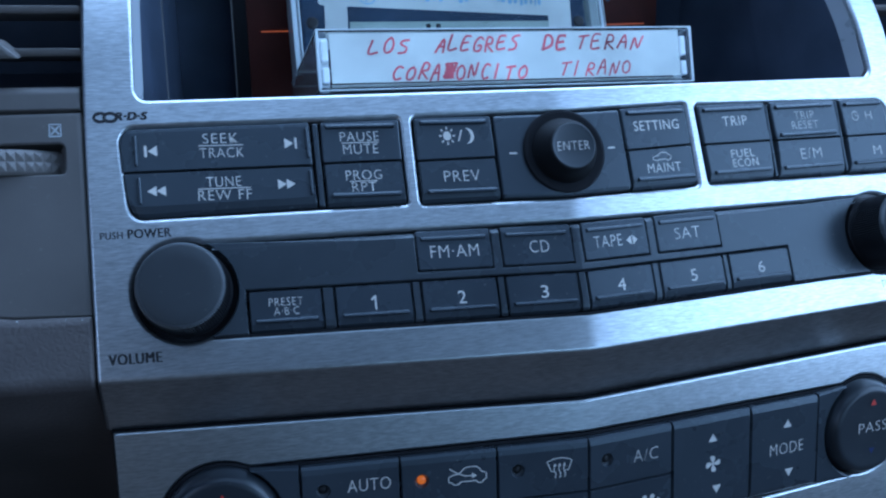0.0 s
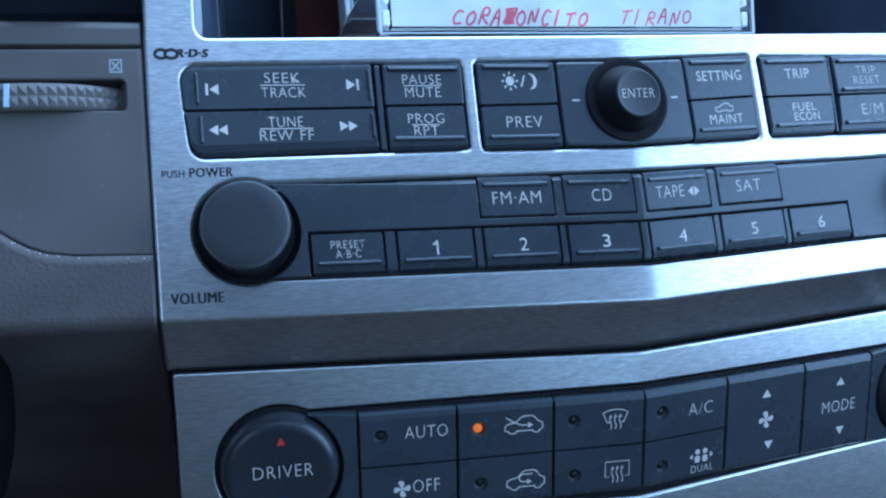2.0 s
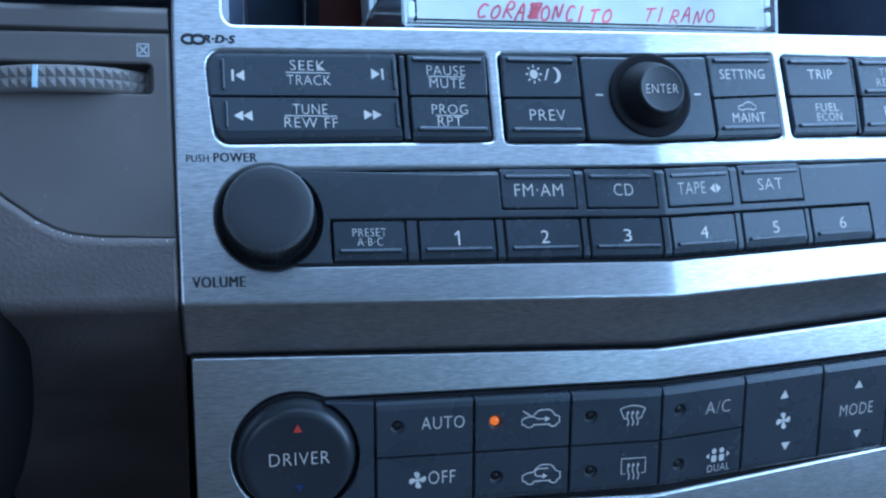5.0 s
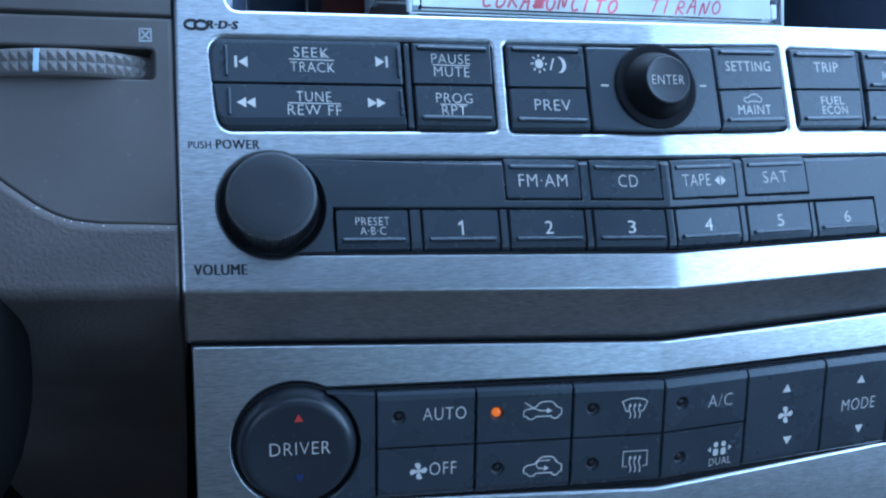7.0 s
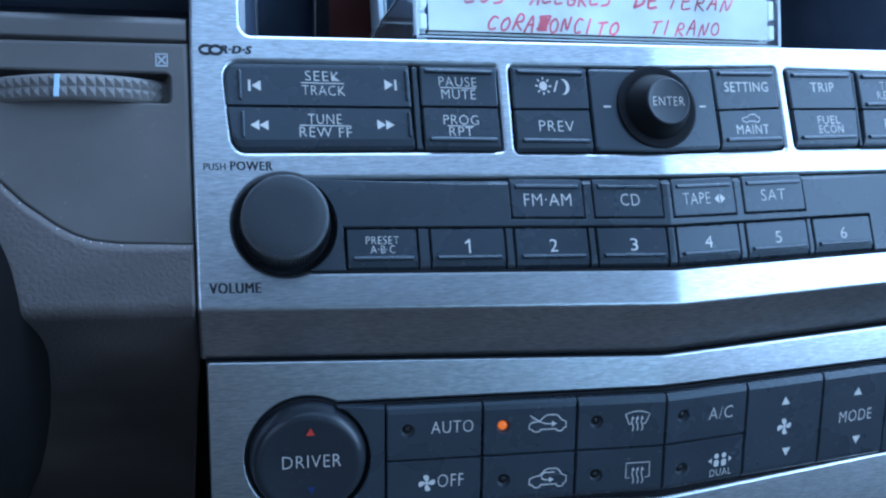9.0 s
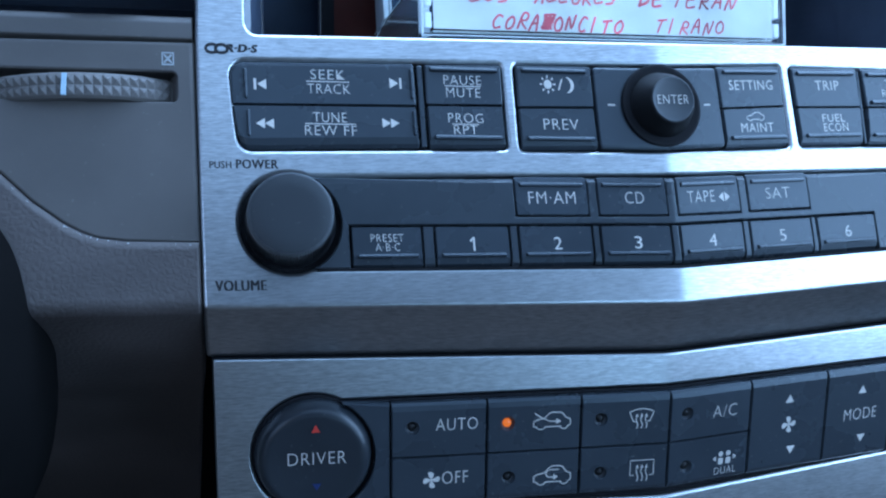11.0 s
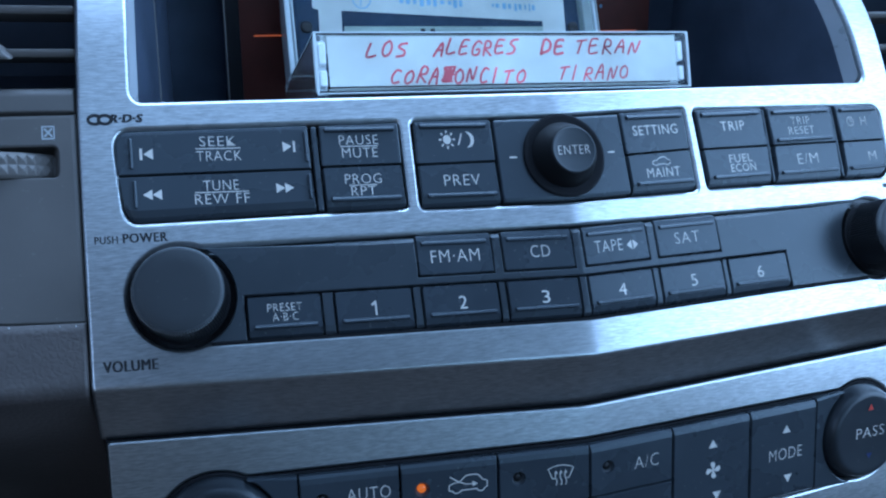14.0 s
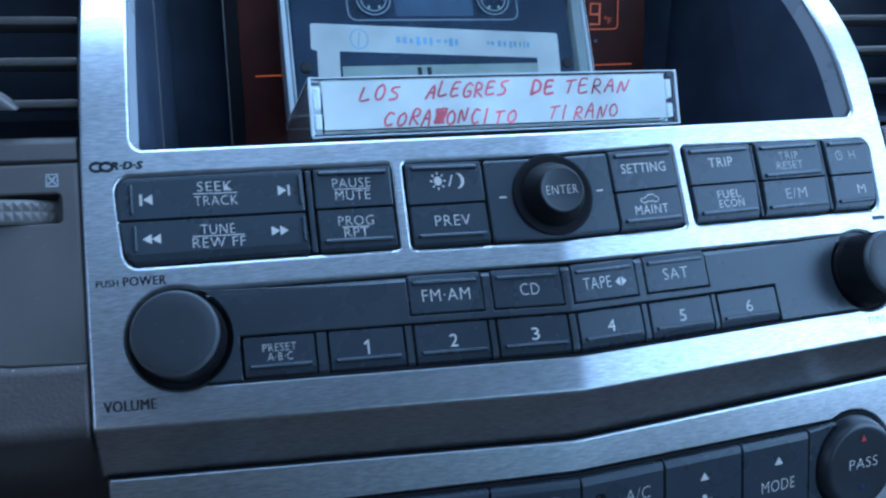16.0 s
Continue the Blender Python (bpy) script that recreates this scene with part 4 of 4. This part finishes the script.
ribbons("degree_mark", [arc(61.6, 37.0, 0.5, 0, 360, 10)], 0.25, screen, 0.5, ORANGE, screen_panel)
lettering("F", 63.3, 35.9, 1.5, 2.2, screen, 0.5, ORANGE, screen_panel)
plates("sensor_dot", [disc(57.5, 28.6, 0.7, 12)], screen, 0.5, HUB_GLASS, screen_panel)

# ---- cassette cases ----
# the lying case leans back with the shelf; the second stands on it and leans on the screen
LYING = Matrix.Translation((-0.0055, 0.0268, 0.0110)) @ Matrix.Rotation(radians(-20.5), 4, "X")
W, D, H = 109.6, 69.0, 16.0


def shell(parent, m, w, d, h, t=1.1, ends=None):
    """The six thin clear walls of a cassette case lying flat (front edge at y = 0, base at z = 0), and its thick moulded edges."""
    for name, a in (("base", (-w / 2, w / 2, 0, d, 0, t)), ("lid", (-w / 2, w / 2, 0, d, h - t, h)), ("front_wall", (-w / 2, w / 2, 0, t, t + 0.05, h - t - 0.05)), ("back_wall", (-w / 2, w / 2, d - t, d, t + 0.05, h - t - 0.05)),
                    ("end_wall", (-w / 2, -w / 2 + t, t + 0.05, d - t - 0.05, t + 0.05, h - t - 0.05)), ("end_wall", (w / 2 - t, w / 2, t + 0.05, d - t - 0.05, t + 0.05, h - t - 0.05))):
        o = block(name, *a, ends if ends and name == "end_wall" else CLEAR, parent, ease=0.25, turn=m)
        o.visible_shadow = False
    e = 0.28
    for a in ((-w / 2 - 0.1, w / 2 + 0.1, -0.1, e, h - e, h + 0.1), (-w / 2 - 0.1, w / 2 + 0.1, -0.1, e, -0.1, e), (-w / 2 - 0.1, -w / 2 + 0.55, -0.12, e, e + 0.05, h - e - 0.05), (w / 2 - 0.55, w / 2 + 0.1, -0.12, e, e + 0.05, h - e - 0.05),
              (-w / 2 - 0.05, -w / 2 + 0.15, e + 0.05, d, h - 0.15, h + 0.05), (w / 2 - 0.15, w / 2 + 0.05, e + 0.05, d, h - 0.15, h + 0.05)):
        o = block("moulded_edge", *a, FROST, parent, ease=0.05, turn=m)
        o.visible_shadow = False


lying = new("cassette_case")
tagged(lying, "clear plastic cassette case with a hand-lettered white spine card", "cassette case", "cassette cases")
shell(lying, LYING, W, D, H, t=0.7, ends=SCUFF)
# Milky ribs and a left corner block put the case's bright glints into shape.
for x0, x1 in ((-W / 2 + 0.9, -W / 2 + 3.5), (W / 2 - 3.3, W / 2 - 0.9)):
    o = block("inner_rib", x0, x1, 5.2, 6.0, 1.0, H - 1.0, FROST, lying, ease=0.2, turn=LYING)
    o.visible_shadow = False
o = block("corner_glint", -W / 2 + 0.05, -W / 2 + 0.75, 0.9, 2.6, 0.9, H - 0.9, FROST, lying, ease=0.2, turn=LYING)
o.visible_shadow = False
card = block("spine_card", -W / 2 + 3.6, W / 2 - 3.4, 1.5, 1.8, 2.1, H - 0.8, PAPER, lying, "white spine card with red felt-pen words", turn=LYING)
block("card_flap", -W / 2 + 3.6, W / 2 - 3.4, 1.9, 60, 1.5, 1.7, PAPER, lying, turn=LYING)
for x in (-W / 2 + 2.2, W / 2 - 2.1):
    for z0, z1 in ((2.2, 6.4), (8.0, 13.6)):
        o = block("hinge_lug", x - 0.9, x + 0.9, 1.3, 5.0, z0, z1, LUG, lying, ease=0.4, turn=LYING)
        o.visible_shadow = False


def spine(x, z, n=0.0):
    return LYING @ (Vector((x, 1.45 - n, z)) * 0.001)


# capitals as pen strokes in a box one wide and one high
PEN = {
    "L": [[(0.3, 1), (0.05, 0.05), (0.9, 0.12)]],
    "O": [[(0.5, 1), (0.12, 0.75), (0.08, 0.3), (0.4, 0.02), (0.85, 0.2), (0.9, 0.65), (0.6, 0.98), (0.42, 0.95)]],
    "S": [[(0.9, 0.95), (0.4, 0.9), (0.2, 0.68), (0.75, 0.42), (0.7, 0.1), (0.1, 0.02)]],
    "A": [[(0, 0), (0.55, 1), (0.9, 0.0)], [(0.15, 0.42), (0.85, 0.45)]],
    "E": [[(0.85, 0.95), (0.2, 0.9), (0.08, 0.05), (0.9, 0.08)], [(0.15, 0.5), (0.7, 0.55)]],
    "G": [[(0.9, 0.85), (0.5, 1), (0.1, 0.6), (0.2, 0.1), (0.75, 0.08), (0.85, 0.42), (0.5, 0.42)]],
    "R": [[(0.1, 0), (0.25, 0.98), (0.8, 0.9), (0.75, 0.55), (0.25, 0.48), (0.95, 0.0)]],
    "D": [[(0.15, 0.0), (0.2, 1), (0.8, 0.85), (0.85, 0.3), (0.1, 0.02)]],
    "T": [[(0.0, 0.92), (1.0, 1.0)], [(0.5, 0.96), (0.35, 0.0)]],
    "N": [[(0.0, 0.0), (0.25, 0.95), (0.65, 0.1), (1.0, 1.05)]],
    "C": [[(0.9, 0.9), (0.45, 0.98), (0.08, 0.5), (0.3, 0.05), (0.85, 0.12)]],
    "Z": [[(-0.1, 0.92), (1.1, 0.95), (0.0, 0.08), (1.15, 0.05)], [(0.0, 0.8), (1.2, 0.72), (0.0, 0.6), (1.2, 0.5), (0.0, 0.38), (1.1, 0.26), (0.0, 0.16), (1.0, 0.1)], [(0.1, 1.0), (0.3, 0.0), (0.6, 1.0), (0.8, 0.0), (1.1, 1.0)]],
    "I": [[(0.55, 0.95), (0.35, 0.05)]],
}
pen = random.Random(4)


def handwrite(word, x, z, pitch, high, width=0.6, rise=0.0):
    strokes = []
    for i, ch in enumerate(word):
        w = pitch * (0.4 if ch == "I" else 0.72) * pen.uniform(0.92, 1.08)
        dz, k, tilt = pen.uniform(-0.35, 0.35), pen.uniform(0.85, 1.1), pen.uniform(0.18, 0.42)
        for s in PEN[ch]:
            pts = [(x + i * pitch + a * w + tilt * c * high, z + dz + rise * i + c * high * k) for a, c in s]
            fine = []
            for j in range(len(pts) - 1):
                p0, p1, p2, p3 = (Vector(pts[max(0, min(len(pts) - 1, j + q))]) for q in (-1, 0, 1, 2))
                for u in (0, 0.25, 0.5, 0.75):
                    fine.append(tuple(0.5 * (2 * p1 + (p2 - p0) * u + (2 * p0 - 5 * p1 + 4 * p2 - p3) * u * u + (3 * p1 - p0 - 3 * p2 + p3) * u ** 3)))
            strokes.append(fine + [pts[-1]])
    ribbons("handwritten_word", strokes, width, spine, 0.06, RED_INK, card)


handwrite("LOS", -41.3, 9.9, 4.0, 3.8)
handwrite("ALEGRES", -22.7, 10.1, 3.48, 4.0)
handwrite("DE", 8.2, 10.2, 4.3, 3.9, 0.75)
handwrite("TERAN", 18.9, 10.2, 4.2, 4.0, 0.55)
handwrite("CORAZONCITO", -35.3, 2.5, 3.56, 4.0, rise=0.0)
handwrite("TIRANO", 13.2, 2.6, 3.82, 4.0, 0.5, rise=0.03)

LEANING = Matrix.Translation((-0.0057, 0.0795, 0.0085)) @ Matrix.Rotation(radians(63), 4, "X")
leaning = new("cassette_case")
tagged(leaning, "clear plastic cassette case leaning against the display", "cassette case", "cassette cases")
# here y runs up the case, z out of its broad face
shell(leaning, LEANING @ Matrix.Translation((0, 0, -0.0164)), 109.0, 69.0, 16.4, ends=FROST)
for x0, x1 in ((-53.6, -52.9), (-52.3, -51.8), (49.6, 52.9)):
    o = block("inner_rib", x0, x1, 2.0, 67.0, -9.0, -1.4, HAZE if x0 > 0 else FROST, leaning, ease=0.1, turn=LEANING)
    o.visible_shadow = False
cassette = new("cassette")
tagged(cassette, "smoky audio cassette with a white label, lying upside down", "cassette")
for x0, x1 in ((-51.5, 48.5),):
    block("body", x0, x1, 3.0, 66.0, -11.5, -2.6, SMOKE, cassette, "smoky plastic shell", 1.0, LEANING)


def tape_face(x, y, n=0.0):
    return LEANING @ (Vector((x, y, -2.55 + n)) * 0.001)


U0, U1 = -45.4, 42.8
def skew(loop):
    """The label is stuck on a little crooked."""
    return [(x + 0.048 * (y - 25), y - 0.048 * (x + 1.3)) for x, y in loop]


label_loop = skew(rounded([(U0, 29.9), (U0, 20.7), (U0 + 2, 20.3), (U0 + 2, 6.0), (U0 + 9.4, 6.0), (U0 + 9.4, 20.4), (U1 - 8.5, 20.4), (U1 - 8.5, 6.0), (U1, 6.0), (U1, 29.9)], (1, 1, 0.3, 0.3, 0.3, 0.3, 0.3, 0.3, 0.6, 1)))
plates("label", [label_loop], tape_face, 0.25, PAPER, cassette, "white paper label")
plates("window", [box(U0 + 9.6, U1 - 8.7, 6.0, 16.8, 0.2, 2)], tape_face, 0.22, TEAL, cassette, "pale teal lower window")
plates("pad_mark", [box(-10.2, -8.6, 11.0, 16.0, 0.4, 2), box(-6.8, -5.2, 11.0, 16.0, 0.4, 2)], tape_face, 0.35, LED_OFF, cassette)
for x in (-23.0, 20.0):
    o = tape_face(x, 40.4, 0)
    ax = tape_face(x, 40.4, 1) - o
    turned("hub", [(6.2, 0.1), (6.2, 0.8), (5.7, 0.9), (5.4, 0.5), (4.6, 0.4), (4.4, 0.7), (3.0, 0.7), (2.8, 0.2)], o, ax, SMOKE, cassette, "ring-shaped reel hub", 40)
    ribbons("hub_rim", [arc(x, 40.4, 5.8, 0, 360, 40), arc(x, 40.4, 4.4, 0, 360, 40)], 0.5, tape_face, 1.0, SILVER, cassette, "pale moulded rim")
    plates("hub_tooth", [[(x + r * math.cos(a + e), 40.4 + r * math.sin(a + e)) for r, e in ((3.1, -0.16), (4.3, -0.1), (4.3, 0.1), (3.1, 0.16))] for a in [k * math.pi / 3 for k in range(6)]], tape_face, 1.05, TEAL, cassette)
for x in (-48.0, 45.4):
    o = tape_face(x, 16.5, 0)
    turned("screw", [(1.9, 0.05), (1.9, 0.6), (1.4, 0.8), (0.3, 0.7)], o, tape_face(x, 16.5, 1) - o, LED_OFF, cassette, "", 20)
# pen writing that cannot be read on the label, as soft bars
ribbons("pen_mark", [skew(arc(-29.2, 24.9, 3.0, 0, 360, 22, 3.4)), skew([(-29.6, 22.4), (-29.0, 27.4)])], 0.4, tape_face, 0.4, BLUE_INK, cassette)
marks = []
for x0, x1 in ((-16.5, 4.5), (16.0, 31.6)):
    x = x0
    while x < x1:
        w, h = pen.uniform(0.6, 1.5), pen.uniform(1.5, 3.3)
        marks.append(skew(box(x, x + w, 25.0 - h / 2 + pen.uniform(-0.3, 0.3), 25.0 + h / 2, 0.3, 2)))
        x += w + pen.uniform(0.5, 1.3)
plates("pen_mark", marks, tape_face, 0.4, BLUE_INK, cassette)
ribbons("inner_frame", [[(-32.0, 56)] + arc(-29.0, 36.0, 3.0, 180, 270, 6) + arc(26.0, 36.0, 3.0, 270, 360, 6) + [(29.0, 56)]], 0.45, tape_face, 0.2, SILVER, cassette, "raised window outline")
plates("tape_window", [box(-15.5, 12.5, 34.5, 56, 0.8, 3)], tape_face, 0.16, HUB_GLASS, cassette, "clear tape window")

# ---- dash beside the bezel ----
SEAM = [(-186, -4), (-168, -13.5), (-160, -19.5), (-154.2, -24.5), (-147.4, -28.9), (-143.5, -30.8), (-140, -31.9), (-134, -32.6), (-117.8, -32.9)]
WHEEL_X = -143.0
panel = sheet("vent_panel", [[(-117.8, -32.7), (-117.8, 9.0), (-186, 8.4)] + [(x, z + 0.2) for x, z in SEAM[:-1]], box(-164, -121.9, -3.9, 2.4, 1.2)], PLAIN, 0.2, 4.0, DASH, bevel=(1.0, 0.8, 0.4), drop=0.6)
tagged(panel, "smooth grey-brown dash panel with a thumbwheel slot", "dashboard panel")
prism("slot_end", [PLAIN(x, z, n) for z in (-4.1, 2.6) for x, n in ((-122.0, -0.6), (-124.6, -7.0), (-121.0, -7.0), (-121.0, -0.6))], DASH, panel)
prism("slot_floor", [PLAIN(x, z, n) for z in (-5.0, 3.4) for x, n in ((-165, -9.0), (-120.8, -9.0), (-120.8, -11.0), (-165, -11.0))], RECESS, panel)
for name, loop in (("slot_side", box(-164.6, -121.3, -4.5, 3.0, 1.4)),):
    sheet(name, [loop, box(-164, -121.9, -3.9, 2.4, 1.2)], PLAIN, -0.3, 9.0, DASH, panel, "", (0.1, 0.1, 0.1), 0.1)
ribbons("vent_mark", [box(-125.0, -122.5, 3.9, 6.4, 0) + [(-125.0, 3.9)], [(-124.5, 4.4), (-123.0, 5.9)], [(-124.5, 5.9), (-123.0, 4.4)]], 0.40, PLAIN, 0.3, MARK_PRINT, panel)


def thumbwheel():
    """A flat wheel square to the panel, its rim moulded in two rows of little pyramids between smooth margins."""
    radius, pitch = 31.0, 1.0 / 31.0
    levels = (-2.95, -2.35, -1.15, 0.05, 1.25, 2.4, 3.0)
    inset = (0.7, 0.0, 0.0, 0.0, 0.0, 0.0, 0.8)
    rows, n = len(levels), 67
    o = PLAIN(WHEEL_X, -1.65, 0.2)
    out, along = Vector((0, -1, 0.45)).normalized(), Vector((1, 0, 0))
    up = Vector((0, out.z, -out.y))
    hub = o - out * 0.001 * (radius - 4.2)

    def rim(a, r, h):
        return hub + (along * math.sin(a) * r + out * math.cos(a) * r + up * h) * 0.001

    verts, faces = [], []
    for i in range(n):
        a = (i - (n - 1) / 2) * pitch
        for k in range(rows):
            peak = 0.65 if i % 2 and k in (2, 4) else 0.0
            verts.append(rim(a, radius - inset[k] + peak, levels[k]))
    for i in range(n - 1):
        for k in range(rows - 1):
            a, b, c, d = i * rows + k, (i + 1) * rows + k, (i + 1) * rows + k + 1, i * rows + k + 1
            faces += [(a, b, d), (b, c, d)] if (i + k) % 2 == 0 else [(a, b, c), (a, c, d)]
    k = len(verts)
    verts += [hub + up * levels[0] * 0.001, hub + up * levels[-1] * 0.001]
    for i in range(n - 1):
        faces += [(k, (i + 1) * rows, i * rows), (k + 1, i * rows + rows - 1, (i + 1) * rows + rows - 1)]
    mesh = bpy.data.meshes.new("thumbwheel")
    mesh.from_pydata(verts, [], faces)
    ob = finish("thumbwheel", mesh, WHEEL, None, "")
    tagged(ob, "grey vent thumbwheel with pyramid knurling and pale stripe", "thumbwheel")
    a0 = -3.1 / radius
    s = [rim(a0 + da, radius + 0.85, h) for da, h in ((-0.022, -2.5), (0.012, -2.5), (0.022, 2.5), (-0.012, 2.5))]
    prism("stripe", s + [p - out * 0.002 for p in s], STRIPE, ob, "pale blue stripe")


thumbwheel()
pad = sheet("knee_pad", [SEAM[::-1] + [(-186, -215), (-127, -215), (-119.6, -92), (-118.4, -78), (-117.9, -67), (-117.8, -60)]], PAD, 1.7, 6.0, LEATHER, bevel=(0.8, 2.0, 0.5), drop=1.3)
tagged(pad, "grey-brown moulded leather dash pad with a soft fold", "dashboard panel")


strip = sheet("trim_strip", [box(-190, -117.9, 9.4, 15.2, 0.5)], UPPER, 0.4, 6.0, DASH, bevel=(0.3, 2.6, 0.4), drop=2.6)
tagged(strip, "grey-brown trim strip below the air vent", "dashboard trim")


def air_vent(side, label):
    """A dark vent mouth with level slats, beside the bezel."""
    x0, x1 = sorted((side * 118.2, side * 196))
    vent = new("air_vent")
    tagged(vent, label, "air vent", "air vents")
    block("duct", x0, x1, 75, 78, 5, 90, HOOD, vent)
    block("duct_floor", x0, x1, 34 if side < 0 else 30, 75, 8.0, 10.0, HOOD, vent)
    outer = side * 196
    block("duct_side", min(outer, outer + 2 * side), max(outer, outer + 2 * side), 20, 75, 5, 90, RECESS, vent)
    for z in (21.4, 30.8, 40.1, 49.5, 58.8):
        y = upper_depth(z) + SPREAD * 118
        lift = 0.0688 * 78
        a, e = side * 116.8, side * 195
        pts = [(a, y + 1.9, z - 1.0), (e, y + 1.9 + lift, z - 1.0), (e, y + 18 + lift, z - 4.4), (a, y + 18, z - 4.4), (a, y + 1.5, z + 1.0), (e, y + 1.5 + lift, z + 1.0), (e, y + 18 + lift, z - 3.2), (a, y + 18, z - 3.2)]
        prism("slat", [Vector(p) * 0.001 for p in pts], WHEEL, vent, "", 0.7)
    if side < 0:
        y = upper_depth(23) + SPREAD * 140
        pts = [(-147, y - 5, 20.8), (-130.2, y - 4, 20.2), (-130.2, y + 3, 20.2), (-147, y + 3, 20.8), (-147, y - 5, 24.6), (-134.4, y - 4, 24.3), (-134.4, y + 3, 24.3), (-147, y + 3, 24.6)]
        prism("lever", [Vector(p) * 0.001 for p in pts], DASH, vent, "", 0.9)
    return vent


air_vent(-1, "dark air vent with grey-brown slats and a lever")
air_vent(1, "dark air vent with pale lit slats")
right_panel = sheet("side_panel", [box(118.3, 186, -112, 9.0, 1.0)], UPPER, 0.2, 4.0, DASH, bevel=(0.5, 0.8, 0.4), drop=0.5)
tagged(right_panel, "smooth grey-brown dash panel beside the bezel", "dashboard panel")


# Added panel behind the pad's foot: black in place of the shade there.
under = block("dark_backdrop", -200, -115.5, 122, 130, -260, -45, NEAR_BLACK, ease=1.0)
tagged(under, "added black panel for the shade under the dash pad", "dashboard panel")


def crumbs():
    """Lint and crumbs caught along the seam of the leather pad."""
    bm = bmesh.new()
    chance = random.Random(9)
    for k in range(34):
        i = chance.randrange(1, len(SEAM) - 1)
        u = chance.random()
        x = SEAM[i][0] * (1 - u) + SEAM[i + 1][0] * u
        z = SEAM[i][1] * (1 - u) + SEAM[i + 1][1] * u + chance.uniform(-0.5, 0.15)
        m = Matrix.Translation(PAD(x, z - 0.4, 1.15)) @ Matrix.Rotation(chance.uniform(0, 6), 4, "Y") @ Matrix.Diagonal((chance.uniform(0.6, 1.6), 1, 0.7, 1))
        bmesh.ops.create_icosphere(bm, subdivisions=1, radius=chance.uniform(0.07, 0.2) * 0.001, matrix=m)
    mesh = bpy.data.meshes.new("crumbs")
    bm.to_mesh(mesh)
    bm.free()
    ob = finish("crumbs", mesh, LUG, None, "")
    tagged(ob, "pale lint crumbs along the leather pad's seam", "lint", kind="stuff")


crumbs()


# Added body for an unidentified dark area beside the pad, not a known part.
def cowl():
    bm = bmesh.new()
    bmesh.ops.create_uvsphere(bm, u_segments=32, v_segments=20, radius=1)
    for v in bm.verts:
        v.co = Vector((-0.1728 + 0.021 * v.co.x, -0.004 + 0.030 * v.co.y, -0.064 + 0.040 * v.co.z * (1 + 0.15 * v.co.x)))
    mesh = bpy.data.meshes.new("dark_rounded_body")
    bm.to_mesh(mesh)
    bm.free()
    for p in mesh.polygons:
        p.use_smooth = True
    ob = finish("dark_rounded_body", mesh, NEAR_BLACK, None, "")
    tagged(ob, "added near-black rounded body beside the dash pad", "cowl")


cowl()

# ---- cabin that closes the place: lining with window openings ----
def lining(name, mat, pts, thick, label):
    a, b, c, d = (Vector(p) for p in pts)
    n = (b - a).cross(d - a).normalized() * thick
    ob = prism(name, [a, b, c, d, a + n, b + n, c + n, d + n], mat)
    return tagged(ob, label, "cabin lining", kind="structure")


lining("floor", CARPET, [(-0.85, 0.9, -0.62), (0.85, 0.9, -0.62), (0.85, -2.2, -0.62), (-0.85, -2.2, -0.62)], -0.03, "dark cabin floor")
lining("wall_front", SEAT_DARK, [(-0.85, 0.135, -0.62), (0.85, 0.135, -0.62), (0.85, 0.135, 0.10), (-0.85, 0.135, 0.10)], -0.02, "dark firewall behind the dash")
lining("dash_top", SEAT_DARK, [(-0.85, 0.135, 0.10), (0.85, 0.135, 0.10), (0.85, 0.9, 0.16), (-0.85, 0.9, 0.16)], 0.02, "dark dash top")
lining("wall_left", LINING, [(-0.85, -2.2, -0.62), (-0.85, 0.9, -0.62), (-0.85, 0.9, 0.08), (-0.85, -2.2, 0.08)], -0.02, "grey-beige door lining")
lining("wall_right", LINING, [(0.85, 0.9, -0.62), (0.85, -2.2, -0.62), (0.85, -2.2, 0.08), (0.85, 0.9, 0.08)], -0.02, "grey-beige door lining")
lining("wall_back", LINING, [(0.85, -2.2, -0.62), (-0.85, -2.2, -0.62), (-0.85, -2.2, 0.86), (0.85, -2.2, 0.86)], -0.02, "grey-beige rear lining")
lining("ceiling", CLOTH, [(-0.85, -2.2, 0.86), (0.85, -2.2, 0.86), (0.85, 0.05, 0.82), (-0.85, 0.05, 0.82)], 0.03, "grey cabin ceiling")
for name, x0, x1 in (("wall_dash_left", -0.85, -0.198), ("wall_dash_right", 0.198, 0.85)):
    lining(name, DASH, [(x0, 0.034, -0.19), (x1, 0.034, -0.19), (x1, 0.034, 0.094), (x0, 0.034, 0.094)], -0.02, "plain grey-brown dash panel")
    lining(name.replace("wall", "top"), DASH, [(x0, 0.036, 0.096), (x1, 0.036, 0.096), (x1, 0.134, 0.098), (x0, 0.134, 0.098)], -0.01, "plain grey-brown dash top")
lining("wall_console", SEAT_DARK, [(-0.116, 0.012, -0.62), (0.116, 0.012, -0.62), (0.116, -0.004, -0.134), (-0.116, -0.004, -0.134)], -0.02, "plain dark console panel")
